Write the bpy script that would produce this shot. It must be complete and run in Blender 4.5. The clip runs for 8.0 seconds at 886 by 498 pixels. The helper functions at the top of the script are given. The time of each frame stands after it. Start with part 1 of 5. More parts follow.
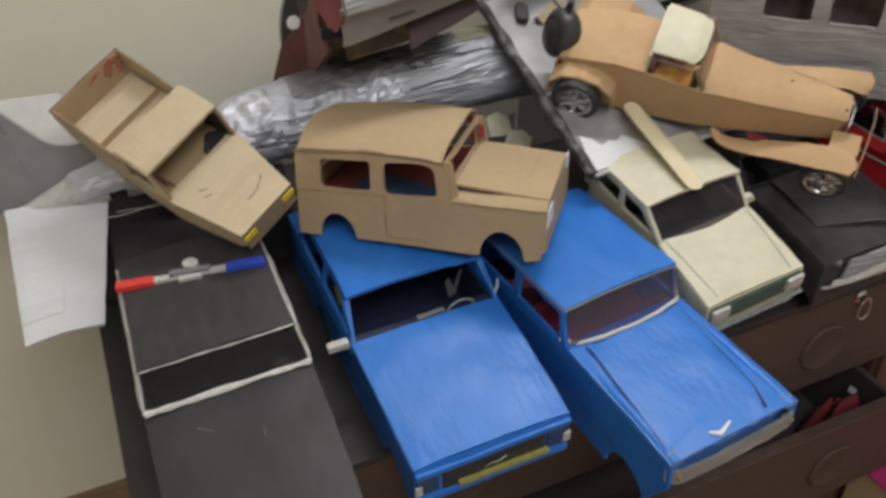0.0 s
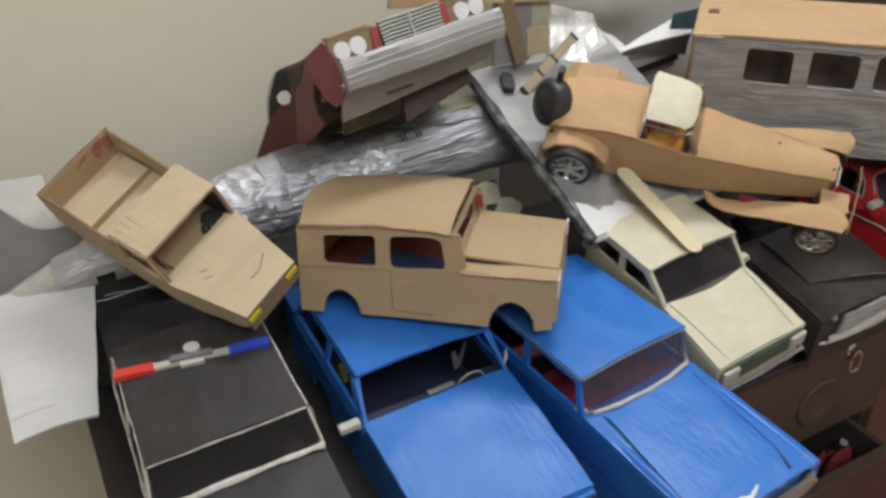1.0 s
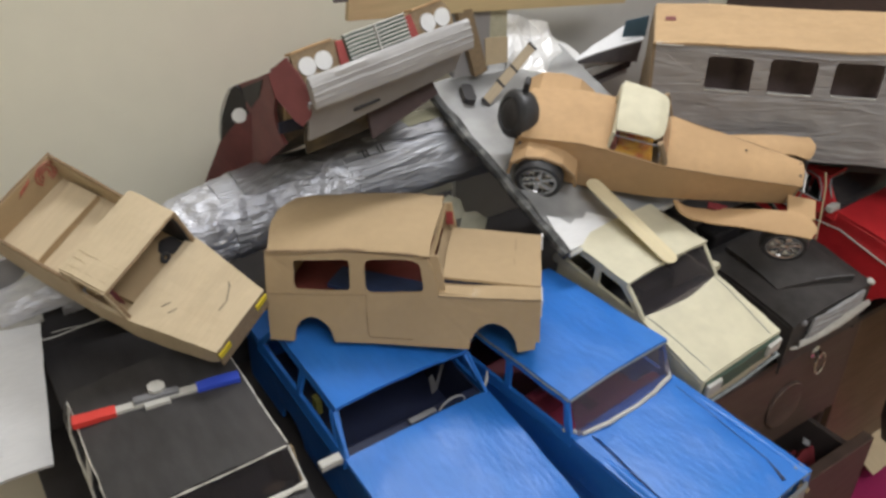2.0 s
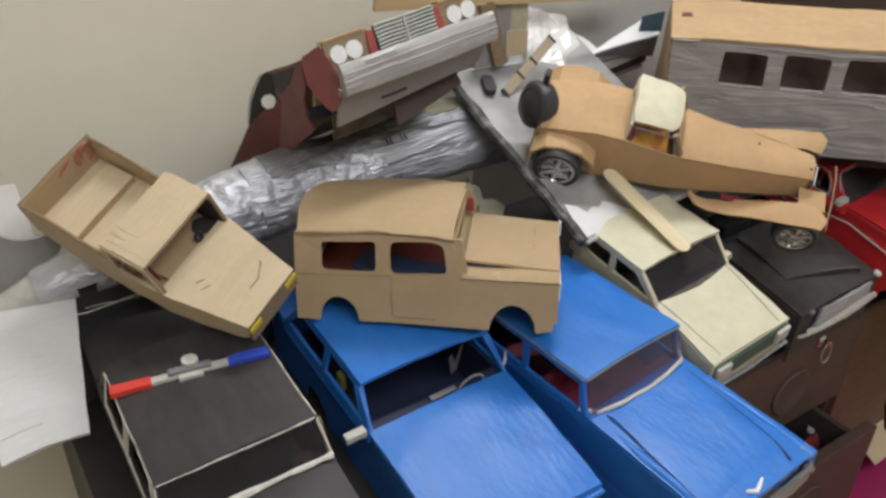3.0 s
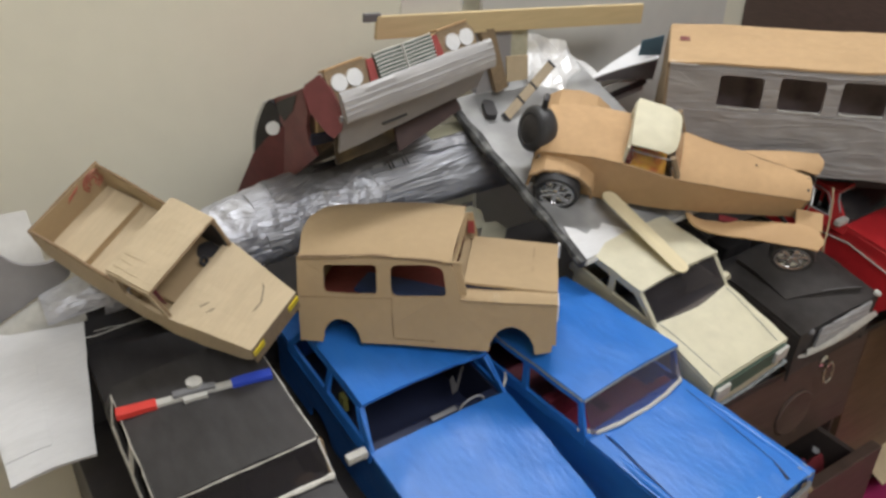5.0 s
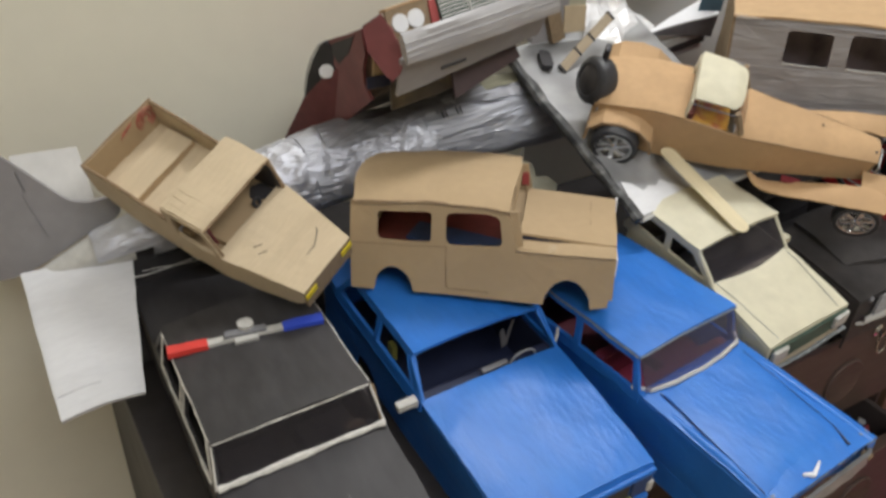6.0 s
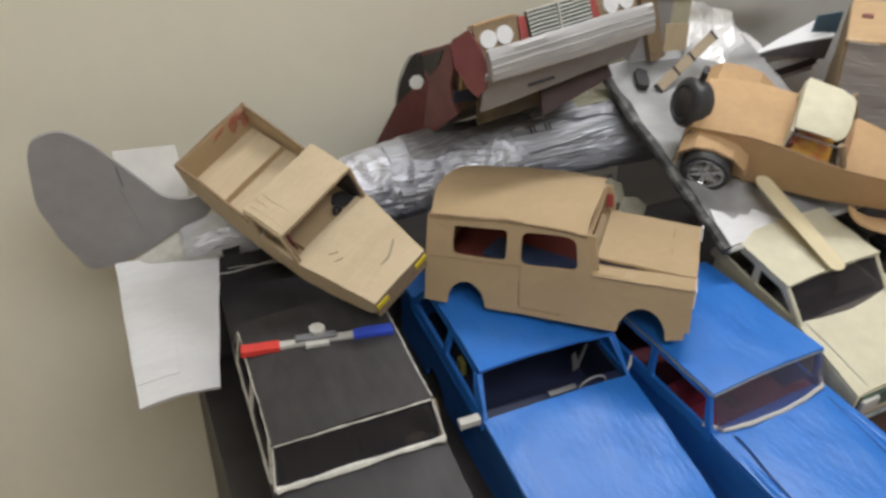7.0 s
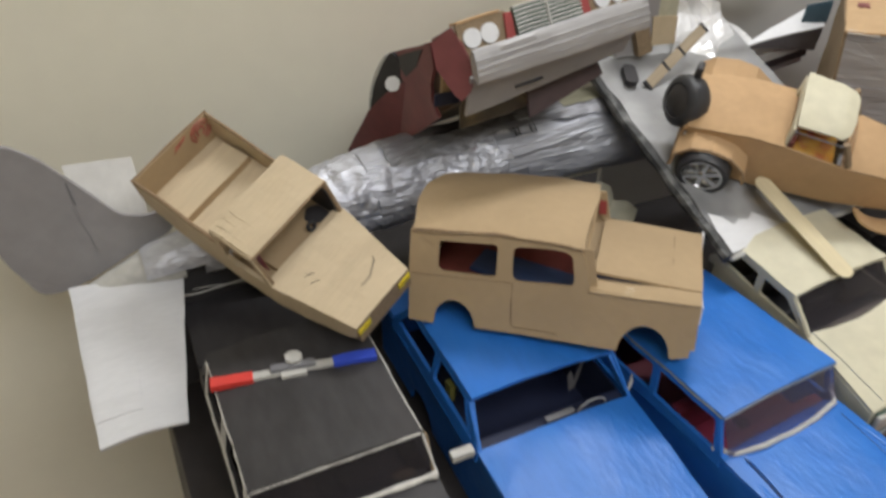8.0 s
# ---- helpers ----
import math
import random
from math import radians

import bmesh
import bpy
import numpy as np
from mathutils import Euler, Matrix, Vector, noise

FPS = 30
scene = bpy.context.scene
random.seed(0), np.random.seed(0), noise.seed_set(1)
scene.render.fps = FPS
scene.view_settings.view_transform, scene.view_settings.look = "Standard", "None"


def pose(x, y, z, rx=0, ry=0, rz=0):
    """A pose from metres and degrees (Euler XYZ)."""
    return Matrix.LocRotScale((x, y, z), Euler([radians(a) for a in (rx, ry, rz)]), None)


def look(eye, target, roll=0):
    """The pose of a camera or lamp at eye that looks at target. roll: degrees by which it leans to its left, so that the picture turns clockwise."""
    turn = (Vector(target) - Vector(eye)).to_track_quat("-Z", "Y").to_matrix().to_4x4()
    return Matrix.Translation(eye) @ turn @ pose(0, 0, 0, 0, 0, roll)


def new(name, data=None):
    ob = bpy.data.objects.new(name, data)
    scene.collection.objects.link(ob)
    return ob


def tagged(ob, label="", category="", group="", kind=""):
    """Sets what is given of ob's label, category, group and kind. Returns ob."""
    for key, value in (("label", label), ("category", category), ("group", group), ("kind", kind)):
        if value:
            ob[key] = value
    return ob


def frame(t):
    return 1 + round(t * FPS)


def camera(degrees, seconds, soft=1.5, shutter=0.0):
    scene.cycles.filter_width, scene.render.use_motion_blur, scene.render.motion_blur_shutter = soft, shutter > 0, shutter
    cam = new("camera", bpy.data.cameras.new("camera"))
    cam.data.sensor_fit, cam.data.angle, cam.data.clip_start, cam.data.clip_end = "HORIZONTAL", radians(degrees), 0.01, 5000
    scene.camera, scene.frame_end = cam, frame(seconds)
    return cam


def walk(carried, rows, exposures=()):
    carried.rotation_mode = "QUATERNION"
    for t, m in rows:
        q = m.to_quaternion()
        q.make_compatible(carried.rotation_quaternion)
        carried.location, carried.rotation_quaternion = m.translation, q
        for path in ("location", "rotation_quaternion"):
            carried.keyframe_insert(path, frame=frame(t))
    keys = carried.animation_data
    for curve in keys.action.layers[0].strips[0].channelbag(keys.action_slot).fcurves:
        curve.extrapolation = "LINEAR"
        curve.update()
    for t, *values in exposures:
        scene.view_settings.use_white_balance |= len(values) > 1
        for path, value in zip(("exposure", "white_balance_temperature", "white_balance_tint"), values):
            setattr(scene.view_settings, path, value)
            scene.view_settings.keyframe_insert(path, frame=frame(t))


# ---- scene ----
cam = camera(55.3, 8.0, soft=2.9, shutter=0.5)
PATH = [
    (0, (-0.182, -0.669, 1.2), (0.465, 0.811, 0.021), -0.9),
    (0.5, (-0.191, -0.67, 1.209), (0.57, 0.809, 0.098), -0.5),
    (1, (-0.239, -0.622, 1.205), (0.567, 0.869, 0.143), -0.4),
    (1.5, (-0.255, -0.567, 1.185), (0.621, 0.837, 0.062), -0.2),
    (2, (-0.268, -0.558, 1.201), (0.697, 0.843, 0.148), 0.8),
    (2.2, (-0.276, -0.571, 1.208), (0.66, 0.835, 0.136), 1.2),
    (3.3, (-0.307, -0.579, 1.212), (0.657, 0.815, 0.149), 1.8),
    (3.5, (-0.307, -0.584, 1.217), (0.669, 0.817, 0.175), 1.5),
    (4, (-0.308, -0.586, 1.218), (0.619, 0.844, 0.171), 0.5),
    (4.2, (-0.3, -0.588, 1.221), (0.631, 0.834, 0.169), 0.3),
    (5.3, (-0.299, -0.594, 1.22), (0.635, 0.854, 0.203), 1.2),
    (5.5, (-0.306, -0.587, 1.215), (0.597, 0.874, 0.191), 1.0),
    (6, (-0.326, -0.569, 1.194), (0.548, 0.859, 0.099), 1.8),
    (6.5, (-0.302, -0.566, 1.182), (0.571, 0.819, 0.034), 1.9),
    (7, (-0.292, -0.572, 1.207), (0.362, 0.966, 0.109), 0.9),
    (7.5, (-0.245, -0.573, 1.2), (0.364, 0.948, 0.053), -1.2),
    (8, (-0.28, -0.497, 1.191), (0.441, 0.997, 0.074), 1.0),
]
walk(cam, [(t, look(eye, target, roll)) for t, eye, target, roll in PATH], [(0.0, -0.10), (0.5, -0.06), (1.5, 0.0), (2.0, 0.04), (5.5, 0.06), (7.0, 0.03), (8.0, 0.0)])

# ---- light ----
world = bpy.data.worlds.new("room_air")
scene.world = world
world.use_nodes = True
world.node_tree.nodes["Background"].inputs[0].default_value = (0.5, 0.52, 0.55, 1)
world.node_tree.nodes["Background"].inputs[1].default_value = 0.05



def area_light(name, m, sx, sy, watts, colour):
    data = bpy.data.lights.new(name, "AREA")
    data.shape, data.size, data.size_y, data.energy, data.color = "RECTANGLE", sx, sy, watts, colour
    ob = new(name, data)
    ob.matrix_world = m
    return ob


# a tube on the wall above the chest, out of view, and the ceiling light of the room
area_light("tube_light", look((0.60, 0.46, 2.30), (0.50, 0.05, 0.5)), 1.3, 0.10, 23.0, (0.968, 0.980, 1.0))
area_light("room_light", look((-0.10, -1.42, 2.62), (-0.20, -0.72, 0.3)), 1.7, 1.2, 52.0, (0.968, 0.980, 1.0))


# ---- materials ----
def nodes_of(name):
    m = bpy.data.materials.new(name)
    m.use_nodes = True
    t = m.node_tree
    return m, t, t.nodes["Principled BSDF"]


def ramp(t, source, stops):
    r = t.nodes.new("ShaderNodeValToRGB")
    while len(r.color_ramp.elements) < len(stops):
        r.color_ramp.elements.new(0.5)
    for e, (p, c) in zip(r.color_ramp.elements, stops):
        e.position, e.color = p, (*c, 1)
    t.links.new(source, r.inputs[0])
    return r.outputs[0]


def surface(name, colour, rough=0.6, metal=0.0, grain=60.0, spread=0.12, stain=6.0, stain_to=None, stain_amount=0.35, bump=0.15, bump_scale=None,
            stretch=(1, 1, 1), coat=0.0, spec=0.5, rough_spread=0.1):
    """A painted, papery or metallic surface with variation at two scales and fine relief."""
    m, t, b = nodes_of(name)
    co = t.nodes.new("ShaderNodeTexCoord")
    mp = t.nodes.new("ShaderNodeMapping")
    mp.inputs["Scale"].default_value = stretch
    t.links.new(co.outputs["Object"], mp.inputs[0])

    def tex(scale, detail):
        n = t.nodes.new("ShaderNodeTexNoise")
        n.inputs["Scale"].default_value, n.inputs["Detail"].default_value = scale, detail
        t.links.new(mp.outputs[0], n.inputs["Vector"])
        return n.outputs[0]

    fine, broad = tex(grain, 5), tex(stain, 3)
    c = Vector(colour)
    lo, hi = c * (1 - spread), c * (1 + spread)
    base = ramp(t, fine, [(0.3, lo), (0.7, hi)])
    other = Vector(stain_to) if stain_to else c * 0.78
    mix = t.nodes.new("ShaderNodeMix")
    mix.data_type = "RGBA"
    t.links.new(ramp(t, broad, [(0.48, (0, 0, 0)), (0.7, (stain_amount,) * 3)]), mix.inputs[0])
    t.links.new(base, mix.inputs[6])
    mix.inputs[7].default_value = (*other, 1)
    t.links.new(mix.outputs[2], b.inputs["Base Color"])
    rr = t.nodes.new("ShaderNodeMapRange")
    rr.inputs["To Min"].default_value, rr.inputs["To Max"].default_value = max(0.02, rough - rough_spread), min(1, rough + rough_spread)
    t.links.new(broad, rr.inputs[0])
    t.links.new(rr.outputs[0], b.inputs["Roughness"])
    b.inputs["Metallic"].default_value = metal
    b.inputs["Coat Weight"].default_value = coat
    b.inputs["Specular IOR Level"].default_value = spec
    bn = t.nodes.new("ShaderNodeBump")
    bn.inputs["Strength"].default_value, bn.inputs["Distance"].default_value = bump, 0.002
    t.links.new(tex(bump_scale or grain, 4), bn.inputs["Height"])
    t.links.new(bn.outputs[0], b.inputs["Normal"])
    return m


def glass(name, colour, rough=0.05, clear=1.0):
    m, t, b = nodes_of(name)
    b.inputs["Base Color"].default_value = (*colour, 1)
    b.inputs["Roughness"].default_value = rough
    b.inputs["Transmission Weight"].default_value = clear
    b.inputs["IOR"].default_value = 1.22
    return m


def crumpled(name, colour, dark, rough, metal, cell, stretch, depth):
    """Creased foil or tape: flat facets meeting in sharp folds, with fine wrinkles over them."""
    m = surface(name, colour, rough, metal, grain=60, spread=0.08, stain=12, stain_to=dark, stain_amount=0.7, rough_spread=0.14, stretch=stretch)
    t = m.node_tree
    b = t.nodes["Principled BSDF"]
    old = b.inputs["Normal"].links[0].from_node
    mp = [n for n in t.nodes if n.bl_idname == "ShaderNodeMapping"][0]
    wob = t.nodes.new("ShaderNodeTexNoise")
    wob.inputs["Scale"].default_value, wob.inputs["Detail"].default_value = cell * 0.7, 2
    t.links.new(mp.outputs[0], wob.inputs["Vector"])
    add = t.nodes.new("ShaderNodeMixRGB")
    add.inputs[0].default_value = 0.12
    t.links.new(mp.outputs[0], add.inputs[1])
    t.links.new(wob.outputs["Color"], add.inputs[2])
    hgt = None
    for k, (scale, amount) in enumerate(((cell, depth), (cell * 2.7, depth * 0.45))):
        v = t.nodes.new("ShaderNodeTexVoronoi")
        v.inputs["Scale"].default_value = scale
        t.links.new(add.outputs[0], v.inputs["Vector"])
        bn = t.nodes.new("ShaderNodeBump")
        bn.inputs["Strength"].default_value, bn.inputs["Distance"].default_value = 1.0, amount
        t.links.new(v.outputs["Distance"], bn.inputs["Height"])
        t.links.new((hgt or old).outputs[0], bn.inputs["Normal"])
        hgt = bn
    t.links.new(hgt.outputs[0], b.inputs["Normal"])
    return m


WALL = surface("wall_paint", (0.775, 0.742, 0.615), 0.7, grain=25, spread=0.015, stain=1.5, stain_amount=0.12, bump=0.05, bump_scale=220)
CEIL = surface("ceiling_paint", (0.75, 0.74, 0.7), 0.8, grain=30, spread=0.03, bump=0.05)
FLOOR = surface("floor_wood", (0.22, 0.13, 0.075), 0.45, grain=30, spread=0.2, stretch=(1, 8, 1), bump=0.08)
BROWN_TOP = surface("black_brown_laminate", (0.032, 0.028, 0.028), 0.5, grain=40, spread=0.2, stretch=(1, 1, 9), stain=9, bump=0.05)
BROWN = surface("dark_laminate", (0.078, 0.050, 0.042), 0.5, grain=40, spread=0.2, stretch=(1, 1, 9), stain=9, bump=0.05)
# lit copy of the dark laminate: the light on the door is in its colour
BROWN_LIT = surface("lit_brown_laminate", (0.11, 0.065, 0.04), 0.4, grain=40, spread=0.2, stretch=(1, 1, 7), stain=9, bump=0.05)
BROWN_FRONT = surface("drawer_laminate", (0.072, 0.047, 0.039), 0.5, grain=40, spread=0.2, stretch=(1, 1, 9), stain=7, stain_to=(0.09, 0.056, 0.043), stain_amount=0.6, bump=0.05)
DARKIN = surface("drawer_inside", (0.05, 0.037, 0.034), 0.7)
BUS_IN = surface("dull_brown_lining", (0.24, 0.18, 0.175), 0.7, stain=30, stain_to=(0.07, 0.05, 0.05), stain_amount=0.8)
KRAFT = surface("kraft_card", (0.40, 0.292, 0.172), 0.75, grain=110, spread=0.03, stain=9, stain_amount=0.3, bump=0.05, spec=0.3)
KRAFT_PALE = surface("pale_kraft_card", (0.52, 0.42, 0.285), 0.75, grain=110, spread=0.05, stain=12, stain_amount=0.3, bump=0.09, stretch=(3, 0.5, 1), spec=0.3)
KRAFT_EDGE = surface("card_edge", (0.25, 0.17, 0.10), 0.85, grain=500, spread=0.3, bump=0.5)
KRAFT_TAN = surface("tan_card", (0.47, 0.305, 0.162), 0.72, grain=110, spread=0.05, stain=10, stain_to=(0.38, 0.245, 0.13), stain_amount=0.65, bump=0.06, spec=0.3)
KRAFT_ROOF = surface("yellowish_card", (0.45, 0.305, 0.17), 0.75, grain=90, spread=0.05, stain=9, stain_amount=0.4, bump=0.08, spec=0.3)
BLUE = surface("blue_gloss_paint", (0.022, 0.150, 0.520), 0.40, grain=45, spread=0.07, stain=16, stain_to=(0.04, 0.19, 0.57), stain_amount=0.5, bump=0.42, bump_scale=95, rough_spread=0.15, stretch=(0.6, 1.5, 1.0), spec=0.38)
BLACK_ROOF = surface("black_roof_paint", (0.036, 0.034, 0.035), 0.5, grain=60, spread=0.18, stain=9, stain_to=(0.052, 0.048, 0.050), stain_amount=0.55, bump=0.12, stretch=(0.5, 1.3, 1), spec=0.32)
BLACK = surface("black_paint", (0.036, 0.034, 0.036), 0.48, grain=60, spread=0.13, stain=9, stain_to=(0.052, 0.048, 0.050), stain_amount=0.45, bump=0.10, stretch=(0.5, 1.3, 1), spec=0.28)
BLACKCAR = surface("black_gloss_paint", (0.043, 0.039, 0.038), 0.50, grain=60, spread=0.25, stain=14, stain_to=(0.055, 0.049, 0.047), stain_amount=0.5, bump=0.10, spec=0.35)
TYRE = surface("black_rubber", (0.033, 0.033, 0.036), 0.45, bump=0.1)
CREAM = surface("cream_paint", (0.55, 0.515, 0.385), 0.6, grain=70, spread=0.05, stain=14, stain_amount=0.4, bump=0.10)
WHITE = surface("white_foamboard", (0.62, 0.62, 0.63), 0.6, grain=70, spread=0.04, stain=9, stain_amount=0.25, bump=0.15, stretch=(1, 7, 1))
WHITE_TRIM = surface("white_trim", (0.62, 0.60, 0.55), 0.5, grain=200, spread=0.15, stain=60, stain_amount=0.6, bump=0.2)
GREY = surface("grey_board", (0.275, 0.264, 0.269), 0.6, grain=50, spread=0.06, stain=7, stain_amount=0.3, bump=0.08)
# bluish dark patches in this colour stand for dark reflections in the tape
TAPE = crumpled("silver_tape", (0.53, 0.54, 0.585), (0.35, 0.36, 0.42), 0.42, 0.55, 46, (0.45, 1.3, 1.3), 0.0020)
TAPE_SMOOTH = crumpled("smooth_silver_tape", (0.44, 0.45, 0.49), (0.30, 0.31, 0.35), 0.44, 0.34, 30, (0.22, 1.6, 1.6), 0.0042)
TAPE_PALE = surface("pale_layered_tape", (0.38, 0.37, 0.37), 0.46, 0.10, grain=120, spread=0.12, stain=24, stain_to=(0.30, 0.29, 0.29), stain_amount=0.6, bump=0.25, stretch=(1, 0.15, 2))
BUMPER = surface("brushed_silver_tape", (0.36, 0.36, 0.35), 0.42, 0.45, grain=120, spread=0.15, stain=40, stain_to=(0.24, 0.24, 0.23), stain_amount=0.6, bump=0.25, stretch=(1, 0.2, 2))
# tape colour darkened for the shade under the wagon
TAPE_SHADED = crumpled("shaded_dark_tape", (0.26, 0.26, 0.28), (0.15, 0.15, 0.165), 0.42, 0.25, 28, (0.4, 1.3, 1.3), 0.0048)
OLIVE_TAPE = crumpled("olive_reflection_tape", (0.25, 0.24, 0.17), (0.15, 0.14, 0.10), 0.5, 0.1, 24, (0.4, 1.2, 1.2), 0.0028)
TAPE_GREY = crumpled("grey_duct_tape", (0.31, 0.295, 0.295), (0.26, 0.245, 0.25), 0.5, 0.1, 30, (0.30, 1.0, 1.5), 0.0022)
FOIL = crumpled("crumpled_foil", (0.88, 0.88, 0.88), (0.78, 0.78, 0.79), 0.3, 0.35, 12, (1, 1, 1), 0.003)
CHROME = surface("chrome", (0.75, 0.75, 0.76), 0.16, metal=1.0, grain=60, spread=0.05, bump=0.05)
RED = surface("red_gloss_paint", (0.50, 0.026, 0.032), 0.32, grain=80, spread=0.08, bump=0.1, coat=0.3)
MAROON = surface("maroon_paint", (0.172, 0.048, 0.050), 0.5, grain=70, spread=0.12, stain=20, bump=0.12)
MAROON_DARK = surface("dark_maroon_card", (0.052, 0.030, 0.031), 0.6, grain=70, spread=0.15, stain=20, bump=0.12)
ORANGE_RED = surface("red_card_lining", (0.19, 0.036, 0.026), 0.7, stain=25, stain_amount=0.6)
BLUE_CARD = surface("dull_blue_card", (0.028, 0.055, 0.14), 0.6, stain=25, stain_amount=0.6)
GREEN = surface("dark_green_grille", (0.06, 0.10, 0.075), 0.55, bump=0.2)
YELLOW = surface("yellow_card", (0.75, 0.58, 0.02), 0.5, spread=0.05)
OLIVE = surface("yellow_strip", (0.30, 0.29, 0.08), 0.5, spread=0.2, grain=150)
REDSTRIP = surface("red_strip", (0.60, 0.045, 0.035), 0.45, spread=0.05)
REDDULL = surface("dull_red_strip", (0.33, 0.055, 0.05), 0.6, spread=0.15, stain=40, stain_amount=0.5)
BLUESTRIP = surface("blue_strip", (0.03, 0.07, 0.50), 0.45, spread=0.05)
GREYPART = surface("grey_card_parts", (0.30, 0.30, 0.31), 0.5, grain=60, spread=0.1, stain=20, stain_amount=0.4)
GREYMID = surface("mid_grey_card", (0.16, 0.16, 0.17), 0.5, grain=60, spread=0.1)
PALEPART = surface("pale_grey_tape", (0.47, 0.46, 0.43), 0.4, grain=90, spread=0.1, stain=40, stain_amount=0.5)
BIRCH = surface("birch_stick", (0.60, 0.52, 0.34), 0.6, grain=60, spread=0.06, stretch=(0.3, 4, 1), bump=0.06)
WORNLATH = surface("weathered_lath", (0.36, 0.29, 0.20), 0.7, grain=50, spread=0.12, stretch=(0.4, 4, 1), bump=0.1)
PINE = surface("pale_wood", (0.54, 0.42, 0.235), 0.65, grain=40, spread=0.06, stretch=(0.5, 4, 4), stain=9, stain_amount=0.25, bump=0.06)
MAGENTA = surface("magenta_cloth", (0.38, 0.02, 0.12), 0.85, grain=300, bump=0.4)
REDCLOTH = surface("red_cloth", (0.17, 0.018, 0.024), 0.85, grain=120, bump=0.5)
PAPER = surface("white_paper", (0.68, 0.68, 0.69), 0.6, spread=0.03, stain=20, stain_amount=0.15)
TEAL = surface("teal_card", (0.06, 0.115, 0.15), 0.6)
NAVY = surface("dark_blue_inside", (0.013, 0.018, 0.048), 0.6)
MAROON_IN = surface("maroon_seat_lining", (0.15, 0.014, 0.03), 0.6, stain=30, stain_amount=0.6)
KRAFT_DULL = surface("dull_brown_card", (0.26, 0.19, 0.12), 0.8, grain=200, spread=0.12, stain=14, bump=0.15, spec=0.3)
REDPRINT = surface("faded_red_print", (0.36, 0.11, 0.075), 0.75, grain=200, spread=0.3, stain=40, stain_to=(0.42, 0.28, 0.18), stain_amount=0.8)
WORN = surface("worn_grey_edge", (0.22, 0.24, 0.25), 0.6, grain=200, spread=0.3, stain=50, stain_amount=0.6)
WORNCARD = surface("dull_scrap_card", (0.42, 0.40, 0.30), 0.7)
GREYDARK = surface("dark_grey_paper", (0.13, 0.125, 0.13), 0.6)
UNDERBODY = surface("stained_brown_card", (0.085, 0.070, 0.055), 0.7, grain=60, spread=0.2, stain=22, stain_to=(0.24, 0.18, 0.10), stain_amount=0.9, bump=0.2)
BOARD = surface("pale_grey_board", (0.60, 0.59, 0.56), 0.65, grain=30, spread=0.03, stain=4, stain_amount=0.15, bump=0.05)
DUSTY = surface("dusty_foamboard", (0.57, 0.555, 0.525), 0.65, grain=50, spread=0.05, stain=12, stain_amount=0.3, bump=0.1)
SMUDGED = surface("smudged_grey_board", (0.325, 0.325, 0.325), 0.45, grain=30, spread=0.14, stain=9, stain_to=(0.17, 0.17, 0.175), stain_amount=0.85, bump=0.2)
EDGE_BLACK = surface("rough_black_edge", (0.035, 0.035, 0.035), 0.6, grain=90, spread=0.4, stain=45, stain_to=(0.30, 0.30, 0.29), stain_amount=0.6, bump=0.5)
YELLOWSEAT = surface("yellow_print", (0.55, 0.30, 0.03), 0.6, grain=80, spread=0.3, stain=60, stain_to=(0.4, 0.03, 0.02), stain_amount=0.8)
SHEEN = crumpled("glossy_clear_tape", (0.45, 0.34, 0.21), (0.40, 0.30, 0.18), 0.14, 0.0, 45, (0.6, 1, 1), 0.0030)
GLASS = glass("clear_film", (0.85, 0.85, 0.88))
BROWN_FILM = glass("brown_film", (0.50, 0.37, 0.28), 0.16, 0.80)
# grey-purple tint stands for reflections on the film and the dark cabins behind
SCREEN_TINT = glass("dark_reflection_film", (0.17, 0.155, 0.17), 0.12, 0.90)
MILKY = glass("milky_film", (0.36, 0.34, 0.42), 0.16, 0.92)


# ---- building helpers ----
STYLE = {"uneven": 0.0}  # how far hand-cut edges wander, in metres


def wander(bm, amount):
    """Hand-cut unevenness: long edges split and every corner moved a little, alike for parts that meet."""
    es = [e for e in bm.edges if e.calc_length() > 0.022]
    if es and len(es) < 400:
        bmesh.ops.subdivide_edges(bm, edges=es, cuts=2)
    for v in bm.verts:
        p = v.co.copy()
        v.co += noise.noise_vector(p * 26.0) * amount + noise.noise_vector(p * 85.0) * amount * 0.45


def part(name, bm, material, parent, label="", smooth=False):
    me = bpy.data.meshes.new(name)
    if parent is not None and STYLE["uneven"]:
        wander(bm, STYLE["uneven"])
    bmesh.ops.recalc_face_normals(bm, faces=bm.faces)
    if smooth:
        for f in bm.faces:
            f.smooth = True
    bm.to_mesh(me)
    bm.free()
    me.materials.append(material)
    ob = new(name, me)
    ob.parent = parent
    if smooth:
        me.set_sharp_from_angle(angle=radians(40))
    if label:
        ob["label"] = label
    return ob


def thing(name, m, label, category, group="", kind=""):
    ob = new(name)
    ob.empty_display_size = 0.05
    ob.matrix_world = m
    return tagged(ob, label, category, group, kind)


def solid(name, bm, material, label, category, m=None, group="", kind="", smooth=False):
    ob = part(name, bm, material, None, "", smooth)
    if m is not None:
        ob.matrix_world = m
    return tagged(ob, label, category, group, kind)


def rounded(bm, width, segs=2, limit=30):
    es = [e for e in bm.edges if len(e.link_faces) == 2 and e.calc_face_angle(0) > radians(limit)]
    if es and width:
        bmesh.ops.bevel(bm, geom=es, offset=width, segments=segs, profile=0.6, affect="EDGES", clamp_overlap=True)
    return bm


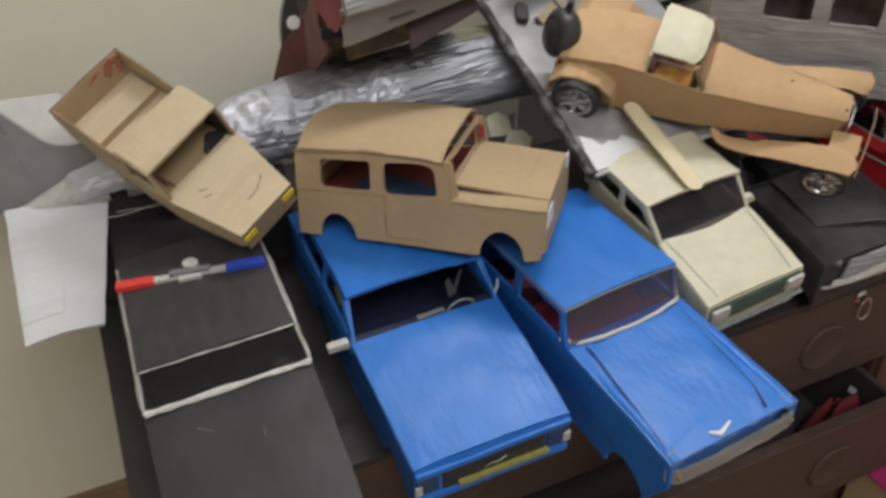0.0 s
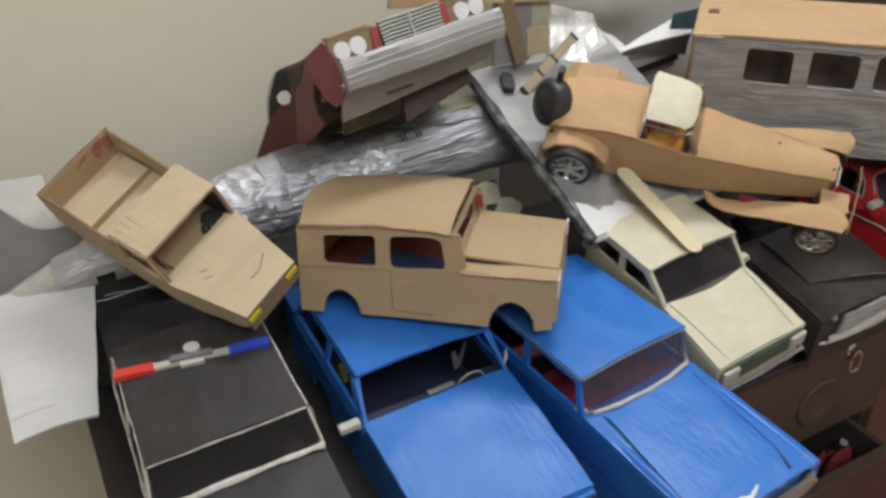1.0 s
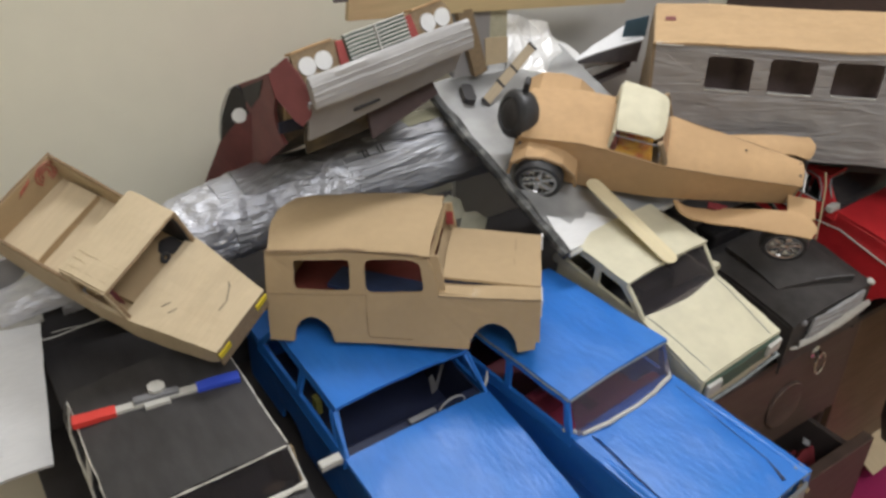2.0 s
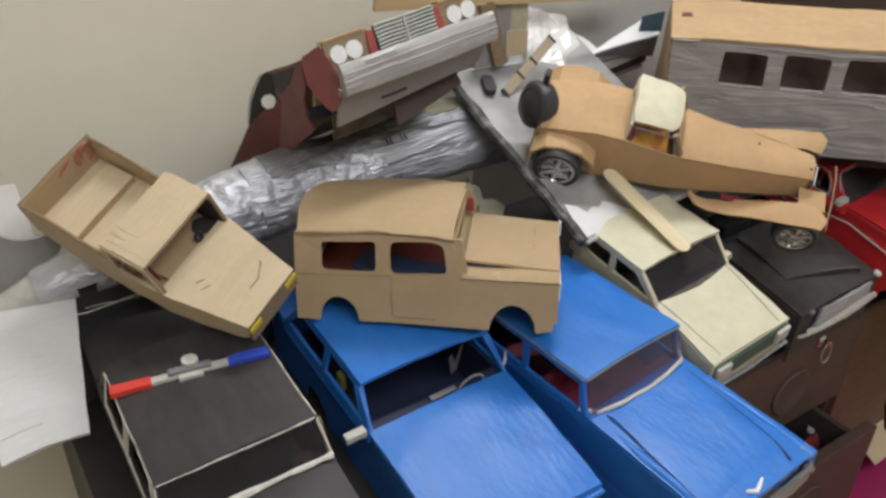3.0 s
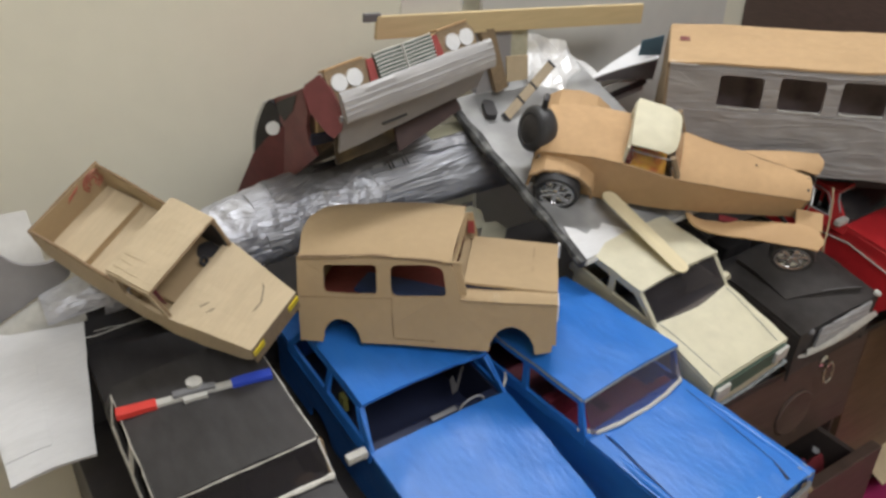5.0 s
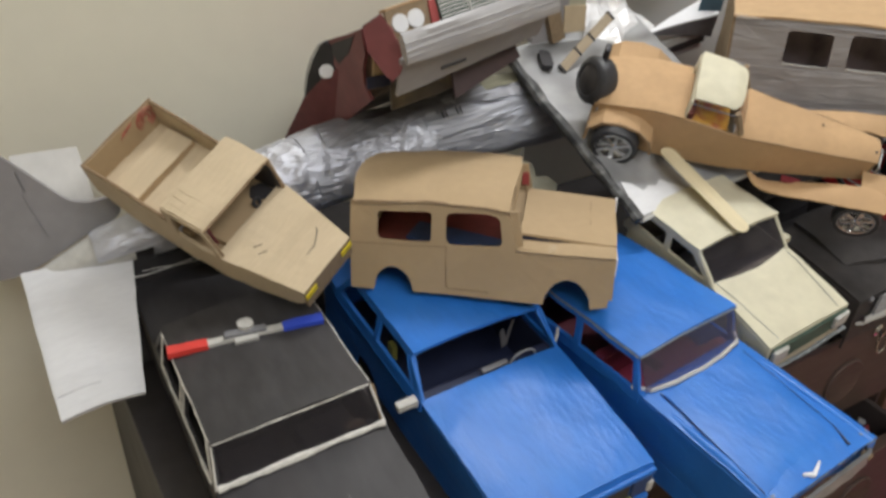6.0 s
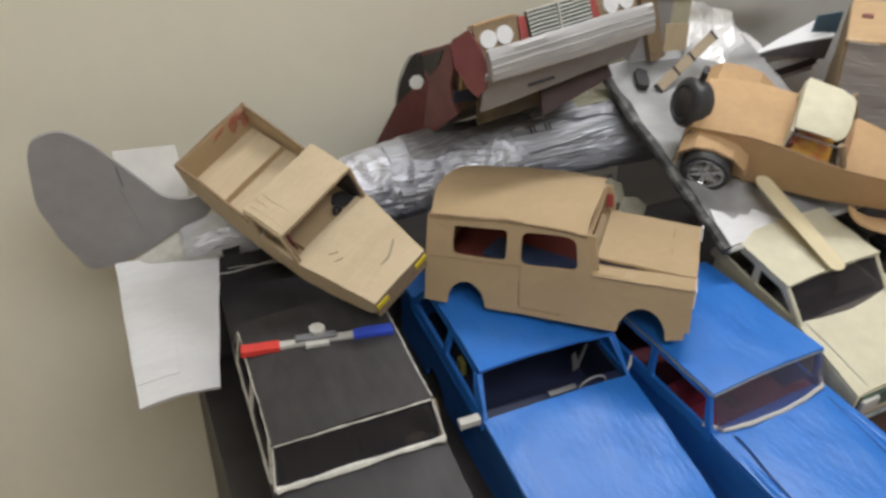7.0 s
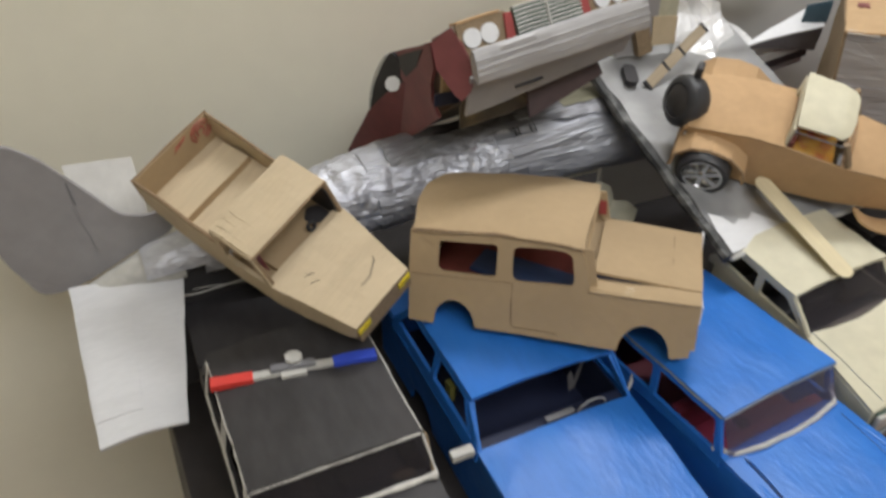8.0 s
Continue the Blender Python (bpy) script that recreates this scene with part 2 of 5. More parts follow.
def box(x0, y0, z0, x1, y1, z1, r=0.0, m=None, bm=None):
    own = bmesh.new()
    bmesh.ops.create_cube(own, size=1.0, matrix=Matrix.Translation(((x0 + x1) / 2, (y0 + y1) / 2, (z0 + z1) / 2)) @ Matrix.Diagonal((abs(x1 - x0), abs(y1 - y0), abs(z1 - z0), 1)))
    rounded(own, r)
    return joined(own, m, bm)


def joined(own, m, bm):
    if m is not None:
        own.transform(m)
    if bm is None:
        return own
    me = bpy.data.meshes.new("scratch")
    own.to_mesh(me)
    own.free()
    bm.from_mesh(me)
    bpy.data.meshes.remove(me)
    return bm


SIDE = Matrix(((1, 0, 0, 0), (0, 0, 1, 0), (0, 1, 0, 0), (0, 0, 0, 1)))  # (a, b) lies in x and z, thickness along y
FRONT = Matrix(((0, 0, 1, 0), (1, 0, 0, 0), (0, 1, 0, 0), (0, 0, 0, 1)))  # (a, b) lies in y and z, thickness along x


def plate(outer, holes=(), thick=0.004, m=None, bm=None, r=0.0):
    """A board cut to an outline in its plane, with openings, and a thickness."""
    own = bmesh.new()
    for loop in (outer, *holes):
        vs = [own.verts.new((a, b, 0)) for a, b in loop]
        for p, q in zip(vs, vs[1:] + vs[:1]):
            own.edges.new((p, q))
    bmesh.ops.triangle_fill(own, edges=own.edges[:], use_beauty=True, normal=(0, 0, 1))
    bmesh.ops.dissolve_limit(own, angle_limit=0.01, verts=own.verts[:], edges=own.edges[:]) if not holes else None
    got = bmesh.ops.extrude_face_region(own, geom=own.faces[:])
    bmesh.ops.translate(own, verts=[v for v in got["geom"] if isinstance(v, bmesh.types.BMVert)], vec=(0, 0, thick))
    bmesh.ops.recalc_face_normals(own, faces=own.faces[:])
    rounded(own, r, 1, 50)
    return joined(own, m, bm)


def arc(cx, cy, r, a0, a1, n=8, ry=None):
    return [(cx + r * math.cos(radians(a0 + (a1 - a0) * k / n)), cy + (ry or r) * math.sin(radians(a0 + (a1 - a0) * k / n))) for k in range(n + 1)]


def rrect(x0, y0, x1, y1, r=0.004, n=4):
    return arc(x1 - r, y1 - r, r, 0, 90, n) + arc(x0 + r, y1 - r, r, 90, 180, n) + arc(x0 + r, y0 + r, r, 180, 270, n) + arc(x1 - r, y0 + r, r, 270, 360, n)


def softened(points, r, n=3):
    """The outline with its corners rounded by about r."""
    out = []
    count = len(points)
    for k in range(count):
        a, p, b = Vector(points[k - 1]), Vector(points[k]), Vector(points[(k + 1) % count])
        d = min(r, (a - p).length * 0.45, (b - p).length * 0.45)
        s, e = p + (a - p).normalized() * d, p + (b - p).normalized() * d
        for i in range(n + 1):
            q = i / n
            out.append(tuple((1 - q) ** 2 * s + 2 * q * (1 - q) * p + q * q * e))
    return out


def surf(f, nu, nv, thick=0.003, m=None, bm=None, rough=0.0, freq=30.0):
    """A curved board from a function of u and v in 0..1, with a thickness and slight unevenness."""
    own = bmesh.new()
    pts = [[Vector(f(i / nu, j / nv)) for j in range(nv + 1)] for i in range(nu + 1)]
    rows = []
    for side in (0, 1):
        grid = []
        for i in range(nu + 1):
            line = []
            for j in range(nv + 1):
                p = pts[i][j]
                du = pts[min(i + 1, nu)][j] - pts[max(i - 1, 0)][j]
                dv = pts[i][min(j + 1, nv)] - pts[i][max(j - 1, 0)]
                nrm = du.cross(dv).normalized()
                wob = noise.noise(p * freq) * rough
                line.append(own.verts.new(p + nrm * (wob - side * thick)))
            grid.append(line)
        rows.append(grid)
    top, low = rows
    for i in range(nu):
        for j in range(nv):
            own.faces.new((top[i][j], top[i + 1][j], top[i + 1][j + 1], top[i][j + 1]))
            own.faces.new((low[i][j], low[i][j + 1], low[i + 1][j + 1], low[i + 1][j]))
    for i in range(nu):
        own.faces.new((top[i][0], low[i][0], low[i + 1][0], top[i + 1][0]))
        own.faces.new((top[i][nv], top[i + 1][nv], low[i + 1][nv], low[i][nv]))
    for j in range(nv):
        own.faces.new((top[0][j], top[0][j + 1], low[0][j + 1], low[0][j]))
        own.faces.new((top[nu][j], low[nu][j], low[nu][j + 1], top[nu][j + 1]))
    return joined(own, m, bm)


def sweep(points, r, n=8, m=None, bm=None, flat=1.0):
    """A rod along a line of points."""
    own = bmesh.new()
    pts = [Vector(p) for p in points]
    rings = []
    for k, p in enumerate(pts):
        d = (pts[min(k + 1, len(pts) - 1)] - pts[max(k - 1, 0)]).normalized()
        a = d.cross(Vector((0, 0, 1)))
        a = a.normalized() if a.length > 1e-4 else Vector((1, 0, 0))
        b = d.cross(a)
        rr = r[k] if isinstance(r, (list, tuple)) else r
        rings.append([own.verts.new(p + a * rr * math.cos(2 * math.pi * i / n) + b * rr * flat * math.sin(2 * math.pi * i / n)) for i in range(n)])
    for s, e in zip(rings, rings[1:]):
        for i in range(n):
            own.faces.new((s[i], s[(i + 1) % n], e[(i + 1) % n], e[i]))
    own.faces.new(rings[0][::-1])
    own.faces.new(rings[-1])
    return joined(own, m, bm)


def lathe(profile, n=28, m=None, bm=None):
    """A turned body: profile of (radius, height along y), turned about y."""
    own = bmesh.new()
    rings = []
    for r, h in profile:
        rings.append([own.verts.new((r * math.cos(2 * math.pi * i / n), h, r * math.sin(2 * math.pi * i / n))) for i in range(n)])
    for s, e in zip(rings, rings[1:]):
        for i in range(n):
            own.faces.new((s[i], s[(i + 1) % n], e[(i + 1) % n], e[i]))
    own.faces.new(rings[0])
    own.faces.new(rings[-1][::-1])
    return joined(own, m, bm)


def lerp(a, b, t):
    return a + (b - a) * t


def toy_wheel(parent, x, y, z, r=0.024, w=0.016, out=-1):
    """A rubber tyre with a chrome five-spoke rim; out is the side of the axle that shows."""
    m = Matrix.Translation((x, y, z)) @ (Matrix.Identity(4) if out > 0 else Matrix.Rotation(math.pi, 4, "Z"))
    tyre = part("tyre", lathe([(r * 0.79, -w / 2), (r * 0.94, -w / 2), (r, -w * 0.3), (r, w * 0.3), (r * 0.94, w / 2), (r * 0.79, w / 2), (r * 0.77, w * 0.2), (r * 0.77, -w * 0.2), (r * 0.79, -w / 2)], 32, m), TYRE, parent, "black rubber tyre", True)
    part("rim", lathe([(r * 0.68, w * 0.0), (r * 0.68, w * 0.46), (r * 0.77, w * 0.48), (r * 0.77, -w * 0.3), (r * 0.68, -w * 0.3), (r * 0.68, 0)], 32, m), CHROME, tyre, "chrome rim", True)
    bm = bmesh.new()
    for k in range(6):
        box(-r * 0.095, w * 0.22, r * 0.1, r * 0.095, w * 0.42, r * 0.71, 0.0006, m @ Matrix.Rotation(k * math.pi / 3, 4, "Y"), bm)
    lathe([(0.001, w * 0.1), (r * 0.17, w * 0.1), (r * 0.17, w * 0.42), (r * 0.1, w * 0.48), (0.001, w * 0.48)], 16, m, bm)
    part("spokes", bm, CHROME, tyre, "chrome spokes", True)
    part("hub_back", lathe([(0.001, -w * 0.2), (r * 0.68, -w * 0.2), (r * 0.68, -w * 0.1), (0.001, -w * 0.1)], 24, m), TYRE, tyre)
    return tyre


# ---- the room ----
WALL_Y, TOP, FRONT_Y, GROUND = 0.56, 0.486, -0.079, -0.118
X0, X1, Y0, ZC = -2.2, 2.4, -2.8, 2.7


def setting(name, bm, material, label, category):
    return solid(name, bm, material, label, category, kind="structure")


setting("floor", box(X0, Y0, GROUND - 0.1, X1, WALL_Y, GROUND), FLOOR, "brown wooden floor along the plain wall", "floor")
setting("wall_north", box(X0, WALL_Y, GROUND - 0.1, X1, WALL_Y + 0.15, ZC), WALL, "plain cream painted wall behind the chest", "wall")
setting("wall_south", box(X0, Y0 - 0.15, GROUND - 0.1, X1, Y0, ZC), WALL, "plain cream painted wall", "wall")
setting("wall_west", box(X0 - 0.15, Y0 - 0.15, GROUND - 0.1, X0, WALL_Y + 0.15, ZC), WALL, "plain cream painted wall", "wall")
setting("wall_east", box(X1, Y0 - 0.15, GROUND - 0.1, X1 + 0.15, WALL_Y + 0.15, ZC), WALL, "plain cream painted wall", "wall")
setting("ceiling", box(X0 - 0.15, Y0 - 0.15, ZC, X1 + 0.15, WALL_Y + 0.15, ZC + 0.1), CEIL, "plain white ceiling", "ceiling")


# ---- chest of drawers ----
def ring_pull(parent, x, y, z, r=0.039):
    """A round recessed pull: a raised ring round a dished disc."""
    m = Matrix.Translation((x, y, z)) @ Matrix.Rotation(math.pi, 4, "Z")
    part("ring_pull", lathe([(0.001, 0.0025), (r * 0.78, 0.0022), (r * 0.86, 0.0034), (r * 0.95, 0.0036), (r, 0.002), (r, -0.0005), (0.001, -0.0005)], 36, m), BROWN, parent, "round dark recessed pull", True)


def chest():
    c = thing("chest_of_drawers", Matrix.Identity(4), "dark brown laminate chest of drawers, one drawer pulled open", "chest")
    x0, x1, y0, y1 = -0.259, 1.12, FRONT_Y, WALL_Y - 0.004
    part("top_board", box(x0, y0 - 0.008, TOP - 0.012, x1, y1, TOP, 0.002), BROWN_TOP, c)
    part("side_panel", box(x0 + 0.004, y0 + 0.004, GROUND, x0 + 0.022, y1, TOP - 0.012), BROWN_TOP, c)
    part("side_panel", box(x1 - 0.022, y0 + 0.004, GROUND, x1 - 0.004, y1, TOP - 0.012), BROWN, c)
    part("back_panel", box(x0 + 0.022, y1 - 0.01, GROUND + 0.02, x1 - 0.022, y1, TOP - 0.012), BROWN, c)
    part("divider", box(0.794, y0 + 0.006, GROUND + 0.02, 0.802, y1 - 0.01, TOP - 0.022), BROWN, c)
    part("plinth", box(x0 + 0.022, y0 + 0.02, GROUND, x1 - 0.022, y0 + 0.04, GROUND + 0.05), BROWN, c)
    # drawers
    for k, (za, zb, pull) in enumerate(((0.312, 0.474, 0.0), (0.142, 0.302, 0.073), (GROUND + 0.055, 0.132, 0.0))):
        y = y0 - pull
        d = part("drawer_front", box(x0 + 0.03, y - 0.006, za, 0.798, y + 0.012, zb, 0.002), BROWN_FRONT, c)
        for x in (0.09, 0.648):
            ring_pull(d, x, y - 0.007, (za + zb) / 2 - 0.006)
        part("drawer_side", box(x0 + 0.04, y + 0.012, za + 0.004, x0 + 0.05, y1 - 0.2, zb - 0.02, 0.001), DARKIN, d)
        part("drawer_side", box(0.768, y + 0.012, za + 0.004, 0.778, y1 - 0.2, zb - 0.02, 0.001), DARKIN, d)
        part("drawer_bottom", box(x0 + 0.05, y + 0.012, za + 0.004, 0.768, y1 - 0.2, za + 0.012), DARKIN, d)
    door = part("cupboard_door", box(0.802, y0 - 0.004, GROUND + 0.055, x1 - 0.026, y0 + 0.014, TOP - 0.014, 0.002), BROWN_LIT, c, "cupboard door in a lit brown tone")
    k = part("knob", lathe([(0.010, 0), (0.010, 0.003), (0.005, 0.005), (0.005, 0.012), (0.001, 0.013)], 20, Matrix.Translation((0.688, y0 - 0.006, 0.466)) @ Matrix.Rotation(math.pi, 4, "Z")), CHROME, c, "small metal pull", True)
    part("loop", sweep([(0.690 + 0.011 * math.sin(2 * math.pi * j / 16), y0 - 0.016 - 0.003 * math.sin(math.pi * j / 16), 0.451 + 0.017 * math.cos(2 * math.pi * j / 16)) for j in range(17)], 0.002, 6), CHROME, k, "looped metal pull ring", True)
    return c


chest()
STYLE["uneven"] = 0.0010


def along(x, table):
    """Straight-line reading of a table of (x, value...)."""
    for p, q in zip(table, table[1:]):
        if x <= q[0]:
            k = max(0, (x - p[0]) / (q[0] - p[0]))
            return [lerp(a, b, k) for a, b in zip(p[1:], q[1:])]
    return list(table[-1][1:])


# ---- cardboard estate car ----
def card_estate():
    L, W, zr, zh, xr, xs, wh = 0.2846, 0.157, 0.100, 0.060, 0.172, 0.181, 0.0624
    h = W / 2
    c = thing("model_estate_car", pose(0.0453, 0.2049, 0.6263, -6.9, -2.3, -39.9), "plain brown cardboard model estate car on two blue models", "model car")
    low = [(-0.004, -0.004), (0.022, -0.005)] + arc(0.045, -0.004, 0.022, 178, 2, 10, 0.030) + [(0.068, -0.004), (0.212, -0.006)] + arc(0.238, -0.006, 0.025, 178, 2, 10, 0.032) + [(0.264, -0.007), (L - 0.003, -0.004)]
    outline = low + [(L, 0.03), (L, zh - 0.004), (xs, zh), (xr + 0.003, zr - 0.010), (xr - 0.004, zr), (0.125, zr + 0.0035), (0.085, zr + 0.0045), (0.045, zr + 0.0035), (0.006, zr + 0.0005), (0.0, zr - 0.004)]
    wins = (softened([(0.028, 0.057), (0.0885, 0.058), (0.0885, 0.0945), (0.029, 0.0925)], 0.006), softened([(0.1044, 0.056), (0.1667, 0.0585), (0.162, 0.093), (0.150, 0.0965), (0.1044, 0.095)], 0.008))
    for y in (-h, h - 0.004):
        s = part("side_panel", plate(outline, wins, 0.004, Matrix.Translation((0, y, 0)) @ SIDE), KRAFT, c)
        if y < 0:
            part("door_groove", sweep([(0.1045, y, 0.055), (0.1042, y, 0.03), (0.1048, y, 0.006), (0.108, y, 0.0035), (0.152, y, 0.003)], 0.0007, 5), KRAFT_EDGE, s)
            part("door_groove", sweep([(0.0, y, 0.0515), (0.05, y, 0.053), (0.1044, y, 0.0545)], 0.0005, 5), KRAFT_EDGE, s)
    roof = lambda u, v: (lerp(0.004 - 0.012 * math.sin(math.pi * v), xr + 0.006 - 0.012 * abs(v - 0.5), u), lerp(-h - 0.0025, h + 0.0025, v), zr + 0.024 * math.sin(math.pi * v) ** 0.75 * (1 - 0.45 * (1 - u) ** 3) + 0.0045 * math.sin(math.pi * u) * (1 - math.sin(math.pi * v)) + 0.002 * u)
    part("roof", surf(roof, 14, 18, 0.003, rough=0.0016), KRAFT, c, "curved brown card roof", True)
    part("eave", sweep([(lerp(0.002, xr, k / 8), -h - 0.0012, zr + 0.0012 + 0.0045 * math.sin(math.pi * k / 8) + 0.0006 * math.sin(k * 2.1)) for k in range(9)], 0.0016, 6), KRAFT_EDGE, c)
    part("bonnet", surf(lambda u, v: (lerp(xs + 0.002, L + 0.002, u), lerp(-wh - 0.002, wh, v), zh + 0.0118 - 0.0075 * u + 0.002 * v + 0.003 * math.sin(math.pi * v)), 8, 8, 0.003, rough=0.001), KRAFT, c, "", True)
    # solid navy plate paints the shade of the slot
    part("bonnet_gap_shade", plate([(xs + 0.003, zh - 0.004), (L - 0.002, zh - 0.006), (L - 0.002, zh + 0.0016), (xs + 0.003, zh + 0.0086)], (), 0.002, Matrix.Translation((0, -wh - 0.0006, 0)) @ SIDE), NAVY, c, "navy plate for the shade in the gap below the bonnet")
    part("bonnet_fold", sweep([(L - 0.027, lerp(-wh, wh, k / 8), zh + 0.0058 + 0.002 * k / 8 + 0.003 * math.sin(math.pi * k / 8)) for k in range(9)], 0.0006, 5), KRAFT_EDGE, c)
    for s in (-1, 1):
        part("wing_top", surf(lambda u, v: (lerp(xs, L, u), s * lerp(wh - 0.002, h + 0.001, v), zh + 0.001 - 0.006 * v * v), 6, 4, 0.003, rough=0.0006), KRAFT, c, "", True)
    part("clear_tape", surf(lambda u, v: (lerp(xs + 0.004, L - 0.004, u), -lerp(wh + 0.002, h + 0.0018, v), zh + 0.0024 - 0.006 * v * v), 24, 5, 0.0004, rough=0.0010, freq=130), SHEEN, c, "strip of glossy clear tape")
    n = part("nose_panel", plate([(-h, 0.005), (h, 0.005), (h, zh - 0.003), (wh, zh + 0.004), (-wh, zh + 0.004), (-h, zh - 0.003)], (), 0.004, Matrix.Translation((L - 0.002, 0, 0)) @ FRONT), KRAFT, c)
    part("grille_card", box(L + 0.002, -h * 0.96, 0.034, L + 0.0034, -h * 0.55, zh - 0.006), PAPER, n, "white card grille")
    part("grille_card", box(L + 0.002, h * 0.62, 0.054, L + 0.0040, h * 0.76, zh + 0.010), PAPER, n, "white card grille")
    part("rear_panel", plate([(-h, 0), (h, 0), (h, zr), (-h, zr)], (rrect(-h + 0.02, 0.055, h - 0.02, 0.09, 0.005),), 0.004, FRONT), KRAFT, c)
    part("scuttle", box(xr - 0.002, -h + 0.004, zh - 0.002, xs + 0.004, h - 0.004, zh + 0.006, 0.001), KRAFT, c)
    part("inner_lining", plate([(0.006, 0.03), (xr - 0.002, 0.03), (xr - 0.004, zr - 0.002), (0.008, zr - 0.002)], wins, 0.0015, Matrix.Translation((0, h - 0.0058, 0)) @ SIDE), ORANGE_RED, c, "red printed inside face")
    part("inner_card", plate([(0.05, -0.03), (0.100, -0.055), (0.16, -0.050), (0.165, -0.02), (0.10, 0.01), (0.055, 0.03)], (), 0.004, Matrix.Translation((0, 0, 0.034)) @ Matrix.Rotation(radians(-6), 4, "X")), BLUE_CARD, c, "blue card scrap inside")
    for s in (-1, 1):
        pl = part("windscreen_pillar", plate([(0, 0), (0.008, 0), (0.001, zr - zh), (-0.009, zr - zh)], (), 0.004, Matrix.Translation((xs - 0.001, s * (h - 0.0055) - 0.002, zh)) @ SIDE), KRAFT, c)
        if s > 0:
            part("red_print", box(xs - 0.007, h - 0.0085, zh + 0.014, xs + 0.0015, h - 0.0072, zh + 0.030), REDDULL, pl, "red printed mark")
    part("windscreen_card", plate([(-0.9 * h, 0), (-0.9 * h + 0.006, 0), (-0.9 * h + 0.006, 0.035), (0.9 * h, 0.035), (0.9 * h, 0.041), (-0.9 * h, 0.041)], (), 0.003, Matrix.Translation((xs, 0, zh)) @ Matrix.Rotation(radians(-14), 4, "Y") @ FRONT), KRAFT, c)
    part("floor_card", box(0.004, -h + 0.004, 0.030, L - 0.004, h - 0.004, 0.033), ORANGE_RED, c, "red printed floor")
    return c


card_estate()


# ---- cardboard pickup ----
def card_pickup():
    W, c0, c1, hx, L, zb, zc, zh = 0.1087, 0.1169, 0.1727, 0.1862, 0.2804, 0.0682, 0.0791, 0.0359
    h = W / 2
    c = thing("model_pickup", pose(-0.1759, 0.3656, 0.7206, 25.0, 10.5, -60.8), "pale brown cardboard model pickup tilted nose down against the wall", "model car")
    random.seed(3)
    ragged = [(0.2804 - 0.0135 * k, -0.006 - 0.005 * random.random()) for k in range(1, 14)]
    outline = [(0, 0.020), (0.04, 0.004)] + ragged[::-1][2:] + [(L - 0.004, 0.0), (L, zh - 0.010), (hx, zh), (c1 + 0.002, zc - 0.002), (c0, zc - 0.002), (c0, zb - 0.016), (0.06, zb - 0.006), (0, zb)]
    win = [softened([(c0 + 0.007, zh - 0.002), (hx - 0.008, zh - 0.003), (c1 - 0.002, zc - 0.009), (c0 + 0.009, zc - 0.009)], 0.004)]
    for y in (-h, h - 0.004):
        side = plate(outline, win, 0.004, Matrix.Translation((0, y, 0)) @ SIDE)
        for v in side.verts:
            if v.co.x > hx:
                v.co.y *= lerp(1, 0.72, (v.co.x - hx) / (L - hx))
        s = part("side_panel", side, KRAFT_PALE, c)
        part("cut_edge", sweep([(0.001, y + 0.002, zb + 0.0005), (0.06, y + 0.002, zb - 0.0055), (c0, y + 0.002, zb - 0.0155)], 0.0020, 6), KRAFT_EDGE, s, "dark corrugated cut edge")
    tail = part("tailboard", box(-0.001, -h, 0.020, 0.003, h, zb + 0.002, 0.0005), KRAFT, c)
    part("cut_edge", sweep([(0.001, -h, zb + 0.0025), (0.001, 0, zb + 0.003), (0.001, h, zb + 0.0025)], 0.0014, 6), KRAFT_EDGE, tail, "dark corrugated cut edge")
    for k, r in enumerate((0.0135, 0.0095, 0.005)):
        part("red_print", sweep([(0.0034, 0.038 + r * math.cos(a * math.pi / 9), zb - 0.0125 + r * math.sin(a * math.pi / 9)) for a in range(-4, 12)], 0.0013, 5), REDPRINT, tail, "faded red printed ring")
    part("red_print", plate([(-0.002, zb - 0.012), (0.016, zb - 0.006), (0.020, zb - 0.001), (0.004, zb - 0.005)], (), 0.0008, Matrix.Translation((0.0028, 0, 0)) @ FRONT), REDPRINT, tail, "faded red printed mark")
    part("bed_floor", box(0.003, -h + 0.004, 0.029, c0, h - 0.004, 0.032), KRAFT_PALE, c)
    part("bed_bench", box(0.022, -h + 0.0075, 0.032, 0.060, h - 0.0075, 0.0405, 0.001), KRAFT_PALE, c, "raised pale card bench in the bed")
    part("bed_divider", box(0.0602, -h + 0.0075, 0.032, 0.0612, h - 0.0075, 0.0412), KRAFT, c)
    part("cab_back", box(c0 - 0.001, -h + 0.004, 0.034, c0 + 0.003, h - 0.004, zc - 0.003), KRAFT, c)
    part("cab_roof", surf(lambda u, v: (lerp(c0 - 0.001, c1 + 0.002, u), lerp(-h + 0.002, h - 0.002, v), zc + 0.0015 * math.sin(math.pi * u)), 6, 10, 0.003, rough=0.0012), KRAFT_PALE, c)
    part("roof_edge", sweep([(c1 + 0.0025, lerp(-h, h, k / 10) * 0.96, zc - 0.0015 + 0.0006 * math.sin(3 * k)) for k in range(11)], 0.0014, 5), KRAFT_EDGE, c, "dark corrugated roof edge")
    for k in range(3):
        part("card_crease", sweep([(lerp(c0 + 0.004, c1 - 0.004, j / 5), -h + 0.010 + 0.009 * k + 0.0006 * math.sin(2 * j + k), zc + 0.0012) for j in range(6)], 0.0005, 5), KRAFT_PALE, c)
    bonnet = part("bonnet", surf(lambda u, v: (lerp(hx - 0.001, L + 0.001, u), lerp(-h - 0.001, h + 0.001, v) * lerp(1, 0.72, u), zh + 0.001 - 0.009 * u + 0.001 * math.sin(math.pi * v)), 8, 10, 0.003, rough=0.0012), KRAFT_PALE, c)
